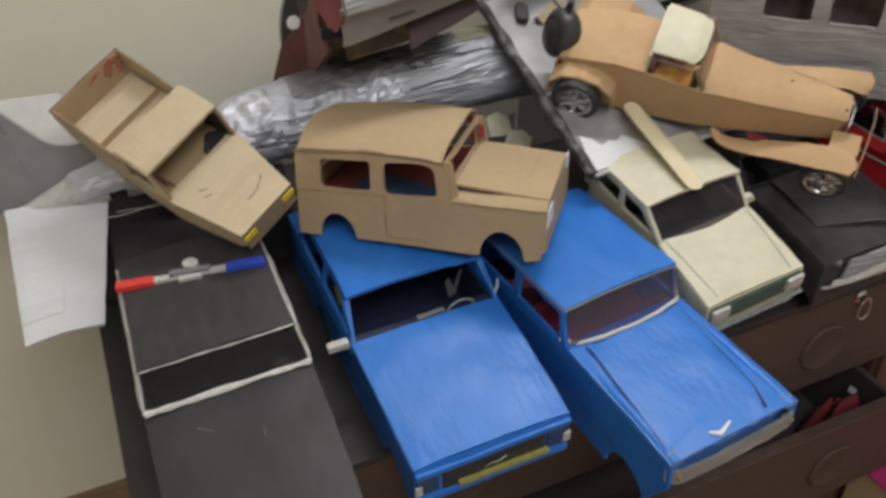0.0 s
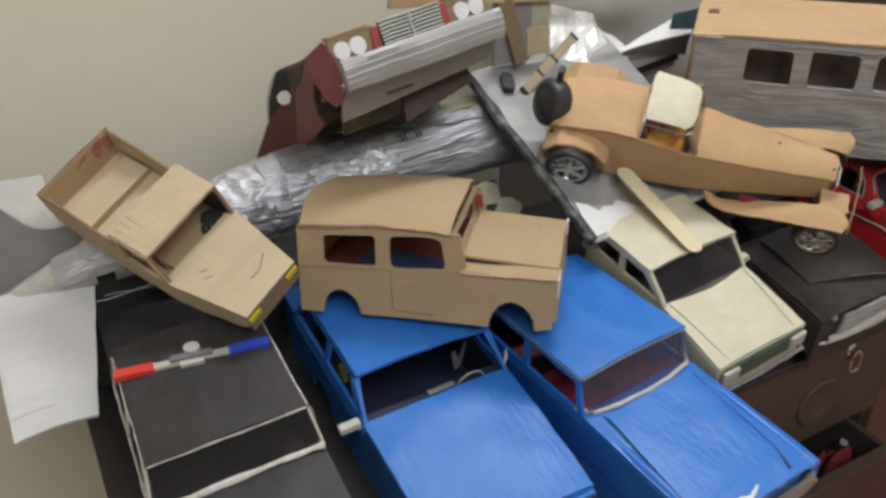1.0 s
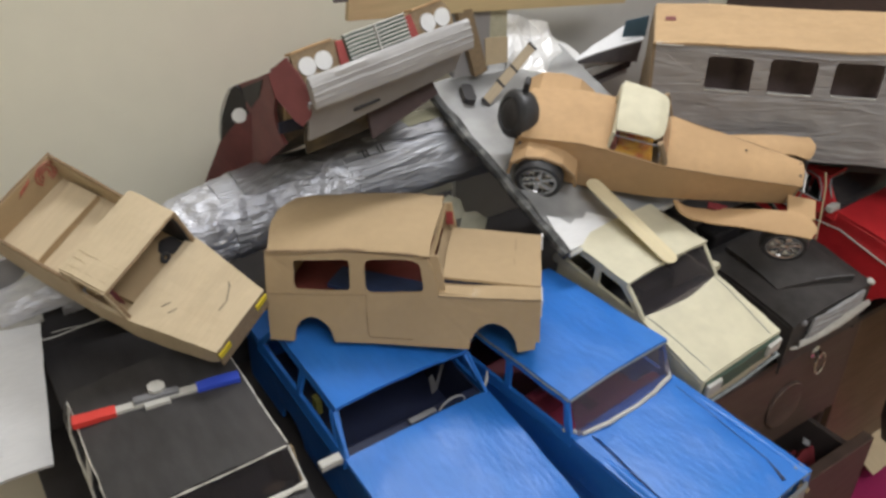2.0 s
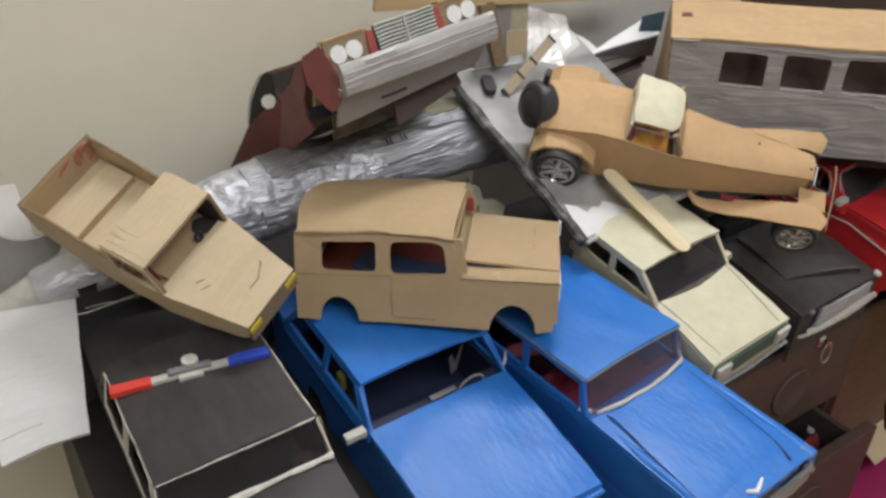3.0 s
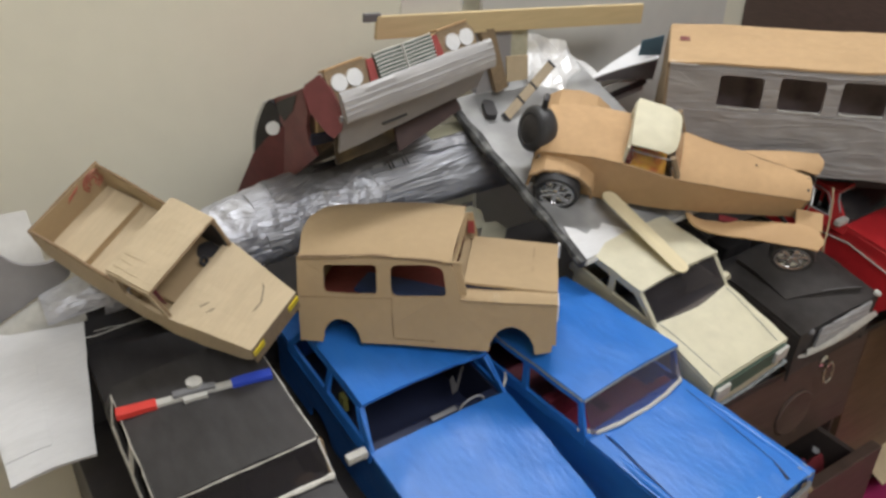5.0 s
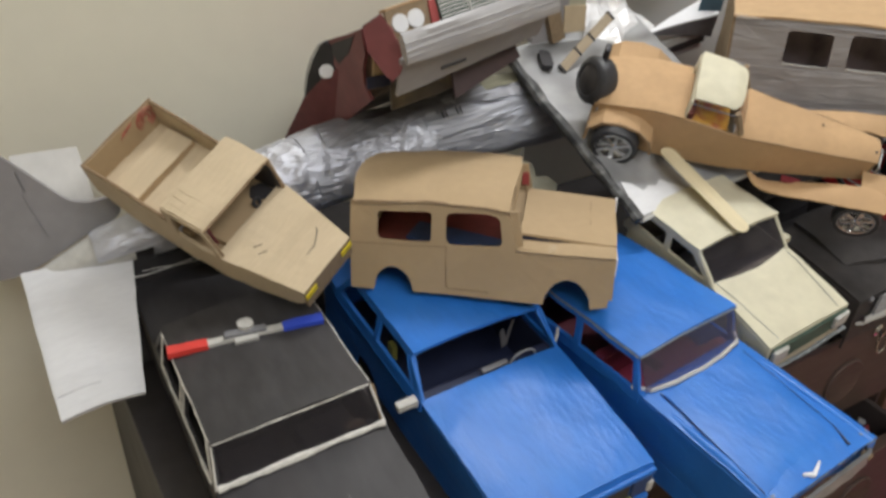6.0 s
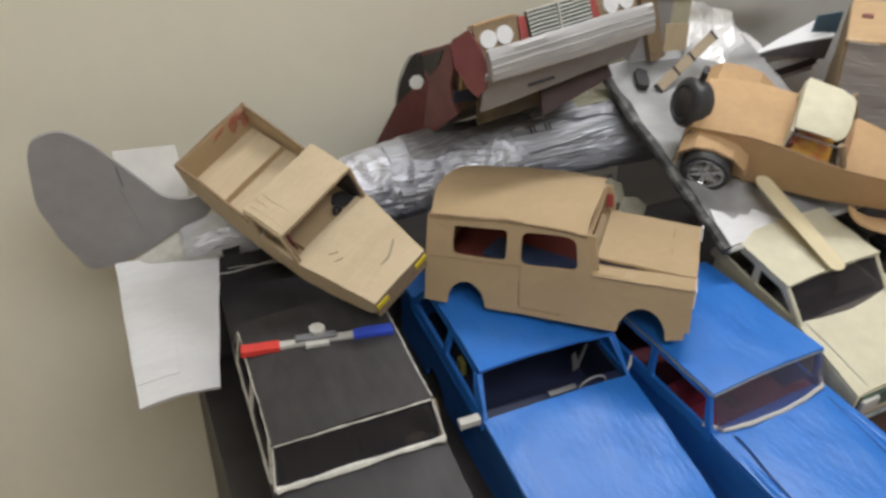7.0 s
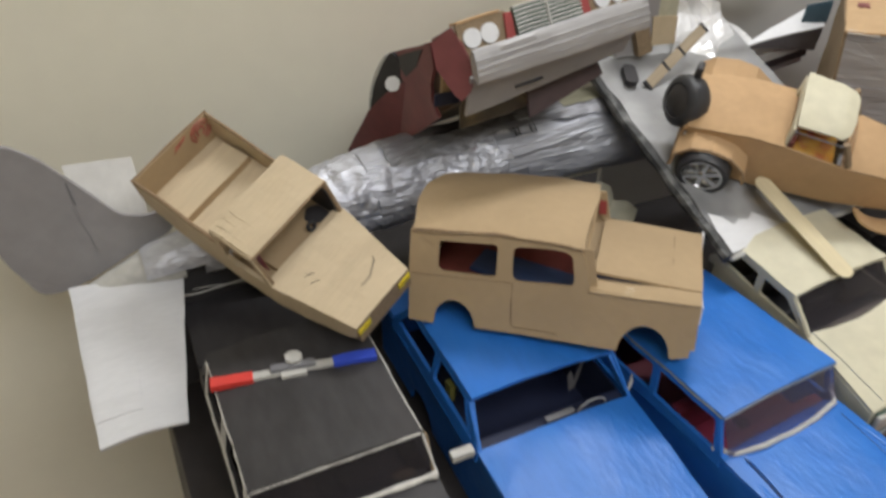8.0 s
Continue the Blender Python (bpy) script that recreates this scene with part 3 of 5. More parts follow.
    for pts in (((0.206, -0.027), (0.211, -0.018)), ((0.216, -0.030), (0.220, -0.021)), ((0.250, 0.026), (0.258, 0.010), (0.257, -0.002)), ((0.247, 0.029), (0.251, 0.026))):
        part("ink_line", sweep([(x, y, zh + 0.0022 - 0.009 * (x - hx) / (L - hx)) for x, y in pts], 0.0005, 5), BLACK, bonnet, "thin black ink line")
    n = part("nose_panel", plate([(-h * 0.72, -0.004), (h * 0.72, -0.004), (h * 0.72, zh - 0.009), (-h * 0.72, zh - 0.009)], (), 0.004, Matrix.Translation((L - 0.003, 0, 0)) @ FRONT), KRAFT_DULL, c)
    for s in (-1, 1):
        part("headlamp", box(L, s * h * 0.56 - 0.009, 0.012, L + 0.0025, s * h * 0.56 + 0.009, 0.021, 0.0006), YELLOW, n, "yellow card headlamp")
    part("ink_stain", plate(softened([(c1 - 0.016, h - 0.030), (c1 - 0.004, h - 0.026), (hx - 0.010, h - 0.018), (hx - 0.010, h - 0.007), (c1 - 0.018, h - 0.007), (c1 - 0.024, h - 0.018)], 0.004), (), 0.0008, Matrix.Translation((0, 0, 0.0270))), BLACK, c, "black marker stain on the seat box")
    part("black_stain", plate(softened([(hx - 0.046, zh - 0.014), (hx - 0.006, zh - 0.006), (hx - 0.001, zh + 0.005), (c1 + 0.005, zc - 0.008), (c1 - 0.020, zc - 0.005), (c0 + 0.012, zc - 0.010), (c0 + 0.016, zh)], 0.005), (), 0.001, Matrix.Translation((0, h - 0.0064, 0)) @ SIDE), BLACK, c, "black marker stain inside")
    part("seat_box", box(c0 + 0.010, -0.034, 0.017, hx - 0.009, h - 0.006, 0.0265, 0.001), KRAFT, c, "plain card seat box")
    part("side_lining", plate([(c0 + 0.008, zh), (hx - 0.014, zh), (hx - 0.02, zc - 0.012), (c0 + 0.012, zc - 0.012)], (), 0.001, Matrix.Translation((0, -h + 0.012, 0)) @ SIDE), MAROON_IN, c, "dark red lining behind the side window")
    part("cab_floor", box(c0, -h + 0.004, 0.014, hx, h - 0.004, 0.017), KRAFT, c)
    part("bench_seat", box(c0 + 0.006, -h + 0.006, 0.0265, c0 + 0.020, h - 0.006, 0.034, 0.002), KRAFT, c)
    part("dashboard", box(hx - 0.008, -h + 0.004, 0.015, hx, h - 0.004, zh, 0.001), KRAFT_PALE, c)
    for s in (-1, 1):
        part("windscreen_pillar", sweep([(hx - 0.001, s * (h - 0.003), zh), (c1 + 0.001, s * (h - 0.003), zc - 0.002)], 0.0022 if s < 0 else 0.0028, 6), KRAFT_EDGE, c)
    # small thick ring, nearly closed, drawn for a dark blotch in the cab
    wheel = Matrix.Translation((hx - 0.016, 0.022, zh - 0.004)) @ Matrix.Rotation(radians(60), 4, "Y")
    part("steering_wheel", sweep([(0.0042 * math.cos(a * math.pi / 8), 0.0042 * math.sin(a * math.pi / 8), 0) for a in range(17)], 0.0022, 6, wheel), TYRE, c, "small dark blotch in the cab", True)
    return c


card_pickup()


# ---- saloon bodies in a frame with its origin at the rear of the bonnet, forward along x ----
def saloon(c, paint, W, Lf, Lw, zr, zf, Lr, Lb, deck, low, arch_x=(0.11, -0.14), arch_r=0.03, inside=None, roof_in=0.9, nose_w=None, rear_slope=0.03, pillar=0.008, nose_low=None, roof_paint=None, nose_in=0.0, seats=True):
    """Sides with windows and wheel openings, bonnet, roof, nose and rear, as card panels."""
    inside = inside or NAVY
    h = W / 2
    nw = nose_w or h * 0.97
    xr0, xr1 = -Lw, -Lw - Lr
    k = (nw - h) / Lf
    outline = [(-Lb, low)]
    for ax in sorted(arch_x):
        outline += [(ax - arch_r - 0.001, low)] + arc(ax, low, arch_r, 180, 0, 12)
    nl = low + 0.02 if nose_low is None else nose_low
    outline += [*([(Lf - 0.004, low)] if nose_low is None else []), (Lf, nl), (Lf, zf - 0.003), (Lf * 0.5, zf * 0.42 - 0.002), (0, -0.002), (0, -0.006), (-Lb + 0.001, deck - 0.004)]
    upper = [(0.0, -0.012), (0.0, 0), (xr0, zr), (xr1, zr), (xr1 - rear_slope, deck), (xr1 - rear_slope, -0.012)]
    mid = (xr0 + xr1) / 2
    win = [softened([(-pillar - 0.002, 0.002), (xr0 - pillar * 0.6, zr - 0.007), (mid + 0.004, zr - 0.007), (mid + 0.004, 0.002)], 0.003),
           softened([(mid - 0.004, 0.002), (mid - 0.004, zr - 0.007), (xr1 + 0.006, zr - 0.007), (xr1 - rear_slope + 0.012, 0.002)], 0.003)]
    for s in (-1, 1):
        y = -h if s < 0 else h - 0.004
        side = plate(outline, (), 0.004, Matrix.Translation((0, y, 0)) @ SIDE, None, 0.0012)
        for v in side.verts:
            if v.co.x > 0:
                v.co.y += s * k * v.co.x
        part("side_panel", side, paint, c)
        sh = Matrix.Identity(4)
        sh[1][2] = -s * (h * (1 - roof_in)) / zr
        part("cabin_side", plate(upper, win, 0.004, sh @ Matrix.Translation((0, s * (h - 0.002) - 0.002, 0)) @ SIDE), paint, c)
    part("roof", surf(lambda u, v: (lerp(xr0 + 0.004, xr1 - 0.002, u), lerp(-h, h, v) * roof_in, zr + 0.004 * math.sin(math.pi * v) ** 0.8 - 0.001 * u), 12, 16, 0.004, rough=0.0013), roof_paint or paint, c, "", True)
    bonnet = part("bonnet", surf(lambda u, v: (lerp(-0.001, Lf, u), lerp(-1, 1, v) * lerp(h, nw, u), 0.001 + zf * u ** 1.4 + 0.003 * math.sin(math.pi * v) ** 0.6), 18, 18, 0.004, rough=0.0013, freq=24), paint, c, "", True)
    if Lb > Lw + Lr + rear_slope + 0.005:
        part("boot_lid", surf(lambda u, v: (lerp(xr1 - rear_slope, -Lb, u), lerp(-h, h, v), deck + 0.002 * math.sin(math.pi * v)), 6, 10, 0.004, rough=0.001), paint, c, "", True)
    part("nose_panel", box(Lf - 0.004 - nose_in, -nw + nose_in * 0.3, nl - 0.002 if nose_low else low + 0.01, Lf - nose_in, nw - nose_in * 0.3, zf - 0.002, 0.001), paint, c)
    part("rear_panel", box(-Lb, -h + 0.002, low, -Lb + 0.004, h - 0.002, deck - 0.002, 0.001), paint, c)
    part("dashboard", box(-0.02, -h + 0.005, -0.03, -0.004, h - 0.005, -0.004, 0.003), inside, c)
    part("cabin_floor", box(-Lb + 0.01, -h + 0.005, low + 0.02, -0.004, h - 0.005, low + 0.024), inside, c)
    for s in (-1, 1) if seats else ():
        part("seat", box(xr0 - 0.055, s * h * 0.48 - 0.03, low + 0.024, xr0 - 0.02, s * h * 0.48 + 0.03, -0.032, 0.004), inside, c)
        part("seat_back", box(xr0 - 0.070, s * h * 0.48 - 0.03, low + 0.024, xr0 - 0.055, s * h * 0.48 + 0.03, -0.002, 0.005), inside, c)
    return bonnet


def door_mirror(c, x, y, z, w=0.024, material=None):
    m = part("door_mirror", box(x - 0.005, y - w / 2, z - 0.004, x + 0.005, y + w / 2, z + 0.005, 0.002), material or PALEPART, c, "silver door mirror")
    part("mirror_stalk", box(x - 0.002, y + w / 2 - 0.003, z - 0.008, x + 0.002, y + w / 2 + 0.006, z - 0.003), material or PALEPART, m)


def screen(c, h0, h1, x0, x1, z1, material, label, bulge=0.008):
    """A curved film windscreen from the bonnet to the roof."""
    f = lambda u, v: (lerp(x0, x1, u) + bulge * math.sin(math.pi * v) * (1 - u), lerp(-1, 1, v) * lerp(h0, h1, u), lerp(0.004, z1, u))
    ob = part("windscreen", surf(f, 4, 12, 0.0006), material, c, label, True)
    ob.visible_shadow = False
    return ob


def blue_flat():
    W, Lf = 0.1775, 0.1687
    h = W / 2
    c = thing("model_saloon", pose(0.0874, -0.0051, 0.5773, 2.1, 3.0, -90.6), "glossy blue model saloon with a flat bonnet", "model car", "blue model saloons")
    saloon(c, BLUE, W, Lf, 0.0358, 0.037, -0.0152, 0.15, 0.26, -0.004, -0.090, pillar=0.012, nose_low=-0.070, seats=False)
    for s in (-1, 1):
        part("windscreen_pillar", sweep([(0.0, s * (h - 0.003), 0.0), (-0.034, s * h * 0.92, 0.036)], 0.0020, 6), BLUE, c)
        # added navy lining puts the shade of the cabin into colour
        part("inner_lining", box(-0.255, s * (h - 0.0062) - 0.001, -0.068, -0.006, s * (h - 0.0062) + 0.001, -0.003), NAVY, c, "dark blue lining added for the cabin's shade")
        part("quarter_light_post", sweep([(-0.022, s * (h - 0.002), -0.002), (-0.040, s * h * 0.93, 0.034)], 0.0015, 6), BLUE, c)
    part("roof_edge", sweep([(-0.033, lerp(-h, h, k / 8) * 0.9, 0.0385 + 0.003 * math.sin(math.pi * k / 8)) for k in range(9)], 0.0015, 6), NAVY, c)
    part("lower_lip", box(Lf - 0.004, -h * 0.97, -0.070, Lf + 0.004, h * 0.97, -0.061, 0.002), BLUE, c, "blue lip below the grille")
    g = part("grille", box(Lf - 0.001, -h + 0.032, -0.060, Lf + 0.002, h - 0.030, -0.024, 0.001), BLACK, c)
    part("grille_strip", box(Lf + 0.001, -0.040, -0.0600, Lf + 0.006, h - 0.026, -0.0525, 0.001), OLIVE, g, "yellow strip below the grille")
    part("grille_badge", sweep([(Lf + 0.004, -0.012, -0.044), (Lf + 0.005, -0.004, -0.039), (Lf + 0.005, 0.004, -0.041), (Lf + 0.004, 0.012, -0.037)], 0.0018, 6), CHROME, g, "small silver badge")
    part("bonnet_lip", box(Lf - 0.002, -h * 0.97, -0.026, Lf + 0.006, h * 0.97, -0.019, 0.002), BLUE, c)
    for s in (-1, 1):
        part("headlamp", box(Lf, s * (h - 0.016) - 0.012, -0.054, Lf + 0.004, s * (h - 0.016) + 0.012, -0.030, 0.003), BLUE_CARD, c, "dull blue headlamp block")
        part("lamp_fleck", box(Lf + 0.002, s * (h - 0.006) - 0.004, -0.052, Lf + 0.006, s * (h - 0.006) + 0.004, -0.038, 0.002), PALEPART, c, "small silver fleck")
    door_mirror(c, -0.006, -h - 0.014, 0.000)
    part("mirror_stalk", sweep([(-0.004, h - 0.004, 0.002), (-0.008, h + 0.002, 0.012), (-0.010, h + 0.003, 0.022)], [0.0012, 0.0018, 0.0010], 6), PALEPART, c, "thin pale mirror stalk")
    part("folded_film", plate([(0.0, 0.0), (0.010, 0.0), (0.024, 0.030), (0.018, 0.032), (0.008, 0.010), (0.0, 0.030), (-0.006, 0.028)], (), 0.001, Matrix.Translation((-0.060, 0.052, -0.034)) @ Matrix.Rotation(radians(20), 4, "Z") @ FRONT), GREYDARK, c, "folded strip of grey film inside")
    part("steering_wheel", sweep([(-0.008 + 0.003 * math.sin(a * math.pi / 10), 0.045 + 0.017 * math.cos(a * math.pi / 10), -0.006 + 0.017 * math.sin(a * math.pi / 10)) for a in range(21)], 0.0013, 6), GREYPART, c, "pale thin steering wheel", True)
    part("wiper", box(-0.012, -0.008, 0.001, -0.005, 0.024, 0.003, 0.0006), GREYMID, c)
    s = part("label_card", box(-0.10, -h + 0.012, -0.02, -0.088, -h + 0.018, 0.0), OLIVE, c, "yellow scrap inside")
    return c


def blue_chromed():
    W, Lf, nw = 0.1532, 0.1760, 0.0779
    h = W / 2
    c = thing("model_saloon", pose(0.2789, -0.1059, 0.5863, 3.5, -1.0, -86.9), "glossy blue classic model saloon with chrome windscreen strip", "model car", "blue model saloons")
    saloon(c, BLUE, W, Lf, 0.0106, 0.0421, -0.0083, 0.18, 0.27, -0.006, -0.10, inside=MAROON_IN, roof_in=0.95, nose_w=nw, nose_low=-0.042, nose_in=0.012)
    # raised bonnet panel between two grooves, with rounded wing tops
    part("bonnet_panel", surf(lambda u, v: (lerp(0.018, 0.160, u), lerp(lerp(-0.058, -0.071, u), along(u, [(0, 0.060), (0.28, 0.0585), (0.6, 0.0540), (0.90, 0.0510), (1.0, 0.046)])[0], v), 0.0043 - 0.0083 * u ** 1.4 + 0.0022 * math.sin(math.pi * v) ** 0.5 * math.sin(math.pi * min(1, 0.12 + 0.9 * u)) ** 0.4), 16, 12, 0.003, rough=0.0012, freq=26), BLUE, c, "raised blue bonnet panel", True)
    grooves = ([(0.014, -0.0595), (0.16, -0.0715)], [(0.020, 0.0625), (0.058, 0.0602), (0.1035, 0.0556), (0.145, 0.0528), (0.160, 0.0485)])
    for s, edge in zip((-1, 1), grooves):
        xs = [lerp(edge[0][0], edge[-1][0], k / 8) for k in range(9)]
        part("bonnet_groove", sweep([(x, along(x, edge)[0], 0.0037 - 0.0083 * (x / Lf) ** 1.4) for x in xs], 0.0006 if s < 0 else 0.0004, 6), NAVY if s < 0 else BLUE_CARD, c, "dark groove")
        part("wing_top", sweep([(lerp(0.025, Lf, k / 8), s * lerp(h - 0.007, nw - 0.007, k / 8), -0.0025 - 0.0083 * (k / 8) ** 1.4) for k in range(9)], [0.002 + 0.0045 * math.sin(math.pi * k / 9) ** 0.5 + (0.002 if k == 8 else 0) for k in range(9)], 10), BLUE, c, "", True)
        part("headlamp", lathe([(0.001, 0.002), (0.003, 0.0015), (0.0042, -0.001), (0.0042, -0.008), (0.001, -0.008)], 18, Matrix.Translation((Lf + 0.004, s * (nw - 0.010), -0.026)) @ Matrix.Rotation(radians(-90), 4, "Z")), KRAFT_DULL, c, "small brown headlamp", True)
    # widening navy rod paints the shade between bonnet panel and wing
    part("wing_gap_shade", sweep([(lerp(0.140, 0.168, k / 5), lerp(0.0540, 0.0440, k / 5), 0.0030 - 0.0083 * lerp(0.80, 0.96, k / 5) ** 1.4) for k in range(6)], [0.0004 + 0.0004 * k for k in range(6)], 6), NAVY, c, "navy rod for the shade in the gap beside the wing")
    for y in (-nw + 0.008, nw - 0.008):
        part("worn_corner", surf(lambda u, v: (Lf - 0.012 + 0.013 * u, y + lerp(-0.005, 0.005, v), -0.0045 - 0.003 * u), 4, 4, 0.002, rough=0.002, freq=120), WORN, c, "worn tape at the nose corner")
    part("badge", plate([(0.1745, -0.0170), (0.1672, -0.0262), (0.1660, -0.0248), (0.1702, -0.0160), (0.1648, -0.0005), (0.1662, 0.0006), (0.1715, -0.0085)], (), 0.0045, Matrix.Translation((0, 0, -0.0050))), PAPER, c, "white v-shaped badge")
    part("bumper", surf(lambda u, v: (Lf + 0.005 - 0.012 * abs(2 * v - 1) ** 14, lerp(-nw - 0.001, nw + 0.001, v), lerp(-0.0200, -0.0370, u)), 6, 40, 0.004, rough=0.0009, freq=60), BUMPER, c, "flat silver band across the nose", True)
    part("worn_edge", sweep([(Lf - 0.001 + 0.0006 * math.sin(3 * k), lerp(-nw, nw, k / 14), -0.0085 + 0.0006 * math.sin(5 * k)) for k in range(15)], [0.0007 + 0.0006 * abs(math.sin(2.3 * k)) for k in range(15)], 5), WORN, c, "worn grey bonnet edge")
    part("windscreen_strip", sweep([(-0.012, -h + 0.001, 0.002), (0.006, -h + 0.012, 0.004), (0.014, -h * 0.45, 0.006), (0.016, 0, 0.007), (0.014, h * 0.45, 0.006), (0.008, h - 0.010, 0.006), (-0.004, h - 0.003, 0.010), (-0.010, h - 0.004, 0.028)], 0.0026, 8), PALEPART, c, "silver strip round the windscreen", True)
    screen(c, h - 0.004, h * 0.92, 0.006, -0.008, 0.042, MILKY, "smoky film windscreen")
    for s in (-1, 1):
        part("windscreen_pillar", sweep([(-0.006, s * (h - 0.003), 0.004), (-0.012, s * h * 0.95, 0.042)], 0.0022, 6), BLUE, c)
        part("roof_trim", sweep([(lerp(-0.008, -0.19, k / 10), s * h * 0.955, 0.0425 + 0.0006 * math.sin(k * 1.7)) for k in range(11)], 0.0013, 6), WORN, c, "worn grey roof edge")
    part("roof_trim", sweep([(-0.0065, lerp(-h, h, k / 10) * 0.95, 0.0428 + 0.0035 * math.sin(math.pi * k / 10) ** 0.8) for k in range(11)], 0.0014, 6), WORN, c, "worn grey roof edge")
    return c


def cream_hatch():
    W, Lf, nw = 0.1355, 0.0961, 0.0689
    h = W / 2
    c = thing("model_hatchback", pose(0.4287, -0.0423, 0.6304, 3.9, 7.5, -86.9), "cream painted model hatchback with a dark green grille", "model car")
    saloon(c, CREAM, W, Lf, 0.0323, 0.0323, -0.0151, 0.085, 0.14, -0.004, -0.080, inside=TYRE, roof_in=1.0, nose_w=nw, arch_x=(0.05, -0.10), arch_r=0.024)
    g = part("grille", box(Lf, -h + 0.004, -0.042, Lf + 0.004, h - 0.004, -0.018, 0.001), GREEN, c, "dark green grille panel")
    for s in (-1, 1):
        part("headlamp", box(Lf + 0.002, s * (h - 0.014) - 0.012, -0.038, Lf + 0.008, s * (h - 0.014) + 0.012, -0.019, 0.003), PALEPART, c, "square silver headlamp")
        part("windscreen_pillar", sweep([(0.001, s * (h - 0.003), 0.0), (-0.031, s * (h - 0.002), 0.032)], 0.0028, 6), CREAM, c)
        part("bonnet_groove", sweep([(lerp(0.0, 0.092, k / 5), s * lerp(h - 0.008, h - 0.016, k / 5), 0.0035 - 0.015 * (k / 5) ** 1.4) for k in range(6)], 0.0004, 5), WORN, c)
    part("bumper", sweep([(Lf - 0.02, -h - 0.003, -0.050), (Lf + 0.006, -h - 0.002, -0.050), (Lf + 0.008, 0, -0.050), (Lf + 0.006, h + 0.002, -0.050), (Lf - 0.02, h + 0.003, -0.050)], 0.0026, 8), WORN, c, "thin worn grey front bumper", True)
    part("roof_edge", sweep([(-0.0295, lerp(-h, h, k / 8), 0.0335 + 0.0035 * math.sin(math.pi * k / 8)) for k in range(9)], 0.0013, 6), WORN, c)
    door_mirror(c, -0.012, h + 0.007, 0.004, 0.010, CREAM)
    screen(c, h - 0.006, h - 0.006, -0.001, -0.029, 0.032, SCREEN_TINT, "film windscreen tinted for reflections and a dark cabin")
    return c


def black_patrol():
    W, Lf = 0.1747, 0.20
    h = W / 2
    c = thing("model_patrol_car", pose(-0.1363, -0.0145, 0.5739, 3.1, 2.5, -91.2), "matt black model car with white window trim and light bar", "model car")
    saloon(c, BLACK, W, Lf, 0.0202, 0.0429, -0.022, 0.18, 0.34, -0.002, -0.092, inside=BLACK, roof_in=0.91, arch_x=(0.13, -0.2), roof_paint=BLACK_ROOF)
    random.seed(8)
    jit = lambda a: a * (random.random() - 0.5)
    trim = lambda name, a, b, r, n, lab: part(name, sweep([tuple(lerp(p, q, k / n) + jit(0.0008) for p, q in zip(a, b)) for k in range(n + 1)], [r * (1 + jit(0.7)) for k in range(n + 1)], 6), WHITE_TRIM, c, lab)
    trim("windscreen_strip", (0.002, -h + 0.002, 0.006), (0.002, h - 0.002, 0.006), 0.0033, 14, "white strip below the windscreen")
    trim("roof_strip", (-0.016, -h * 0.90, 0.0465), (-0.016, h * 0.89, 0.0465), 0.0012, 12, "thin white strip along the roof edge")
    for s in (-1, 1):
        for off in (0.0, 0.012):
            trim("pillar_strip", (0.0 - off, s * (h - 0.001), 0.003), (-0.018 - off, s * h * 0.915, 0.044), 0.0014, 5, "white windscreen pillar strip")
        trim("roof_side_strip", (-0.022, s * h * 0.92, 0.0445), (-0.19, s * h * 0.92, 0.0445), 0.0011, 16, "uneven white strip along the roof")
        trim("sill_strip", (-0.012, s * (h + 0.0005), 0.003), (-0.19, s * (h + 0.0005), 0.004), 0.0014, 14, "uneven white strip below the windows")
        for x in (-0.108, -0.118, -0.19):
            trim("window_strip", (x, s * (h + 0.0005), 0.003), (x, s * h * 0.92, 0.043), 0.0013, 4, "white window strip")
    part("pillar_card", plate([(0.0, 0.004), (-0.011, 0.004), (-0.022, 0.041), (-0.016, 0.042)], (), 0.002, Matrix.Translation((0, h * 0.945, 0)) @ SIDE), KRAFT_DULL, c, "bare tan card inside the pillar")
    screen(c, h - 0.006, h * 0.89, -0.001, -0.016, 0.043, SCREEN_TINT, "film windscreen tinted for reflections and a dark cabin", 0.0)
    part("dash_scrap", surf(lambda u, v: (-0.010 - 0.008 * u, 0.048 + 0.022 * v, 0.002 + 0.005 * math.sin(math.pi * u) * math.sin(math.pi * v)), 6, 8, 0.002, rough=0.003, freq=90), KRAFT_DULL, c, "scrap of tan paper on the dash")
    for x, y, w in ((-0.235, -0.035, 0.006), (-0.24, 0.02, 0.003)):
        part("paint_fleck", plate(arc(0, 0, w, 0, 330, 9, w * 0.5), (), 0.0006, Matrix.Translation((x, y, 0.0005))), WORNCARD, c, "small yellowish fleck")
    for x0, y0, x1, y1 in ((-0.05, -0.03, -0.12, -0.022), (-0.06, 0.05, -0.10, 0.043), (0.06, 0.02, 0.11, 0.014), (0.03, -0.05, 0.05, -0.02)):
        z = 0.0470 if x0 < 0 else 0.0030
        part("scuff", sweep([(lerp(x0, x1, k / 5), lerp(y0, y1, k / 5) + 0.0015 * math.sin(3 * k), z - (0.022 * (lerp(x0, x1, k / 5) / Lf) ** 1.4 if x0 > 0 else 0)) for k in range(6)], [0.0003 + 0.0005 * math.sin(math.pi * k / 5) for k in range(6)], 5), GREYDARK, c, "faint grey scuff")
    # roof light bar
    m = Matrix.Translation((-0.138, -0.004, 0.0475)) @ Matrix.Rotation(radians(-9.4), 4, "Z")
    bar = part("light_bar", box(-0.0045, -0.042, 0.0, 0.0045, 0.042, 0.006, 0.0008, m), PALEPART, c, "card light bar, red and blue with grey centre")
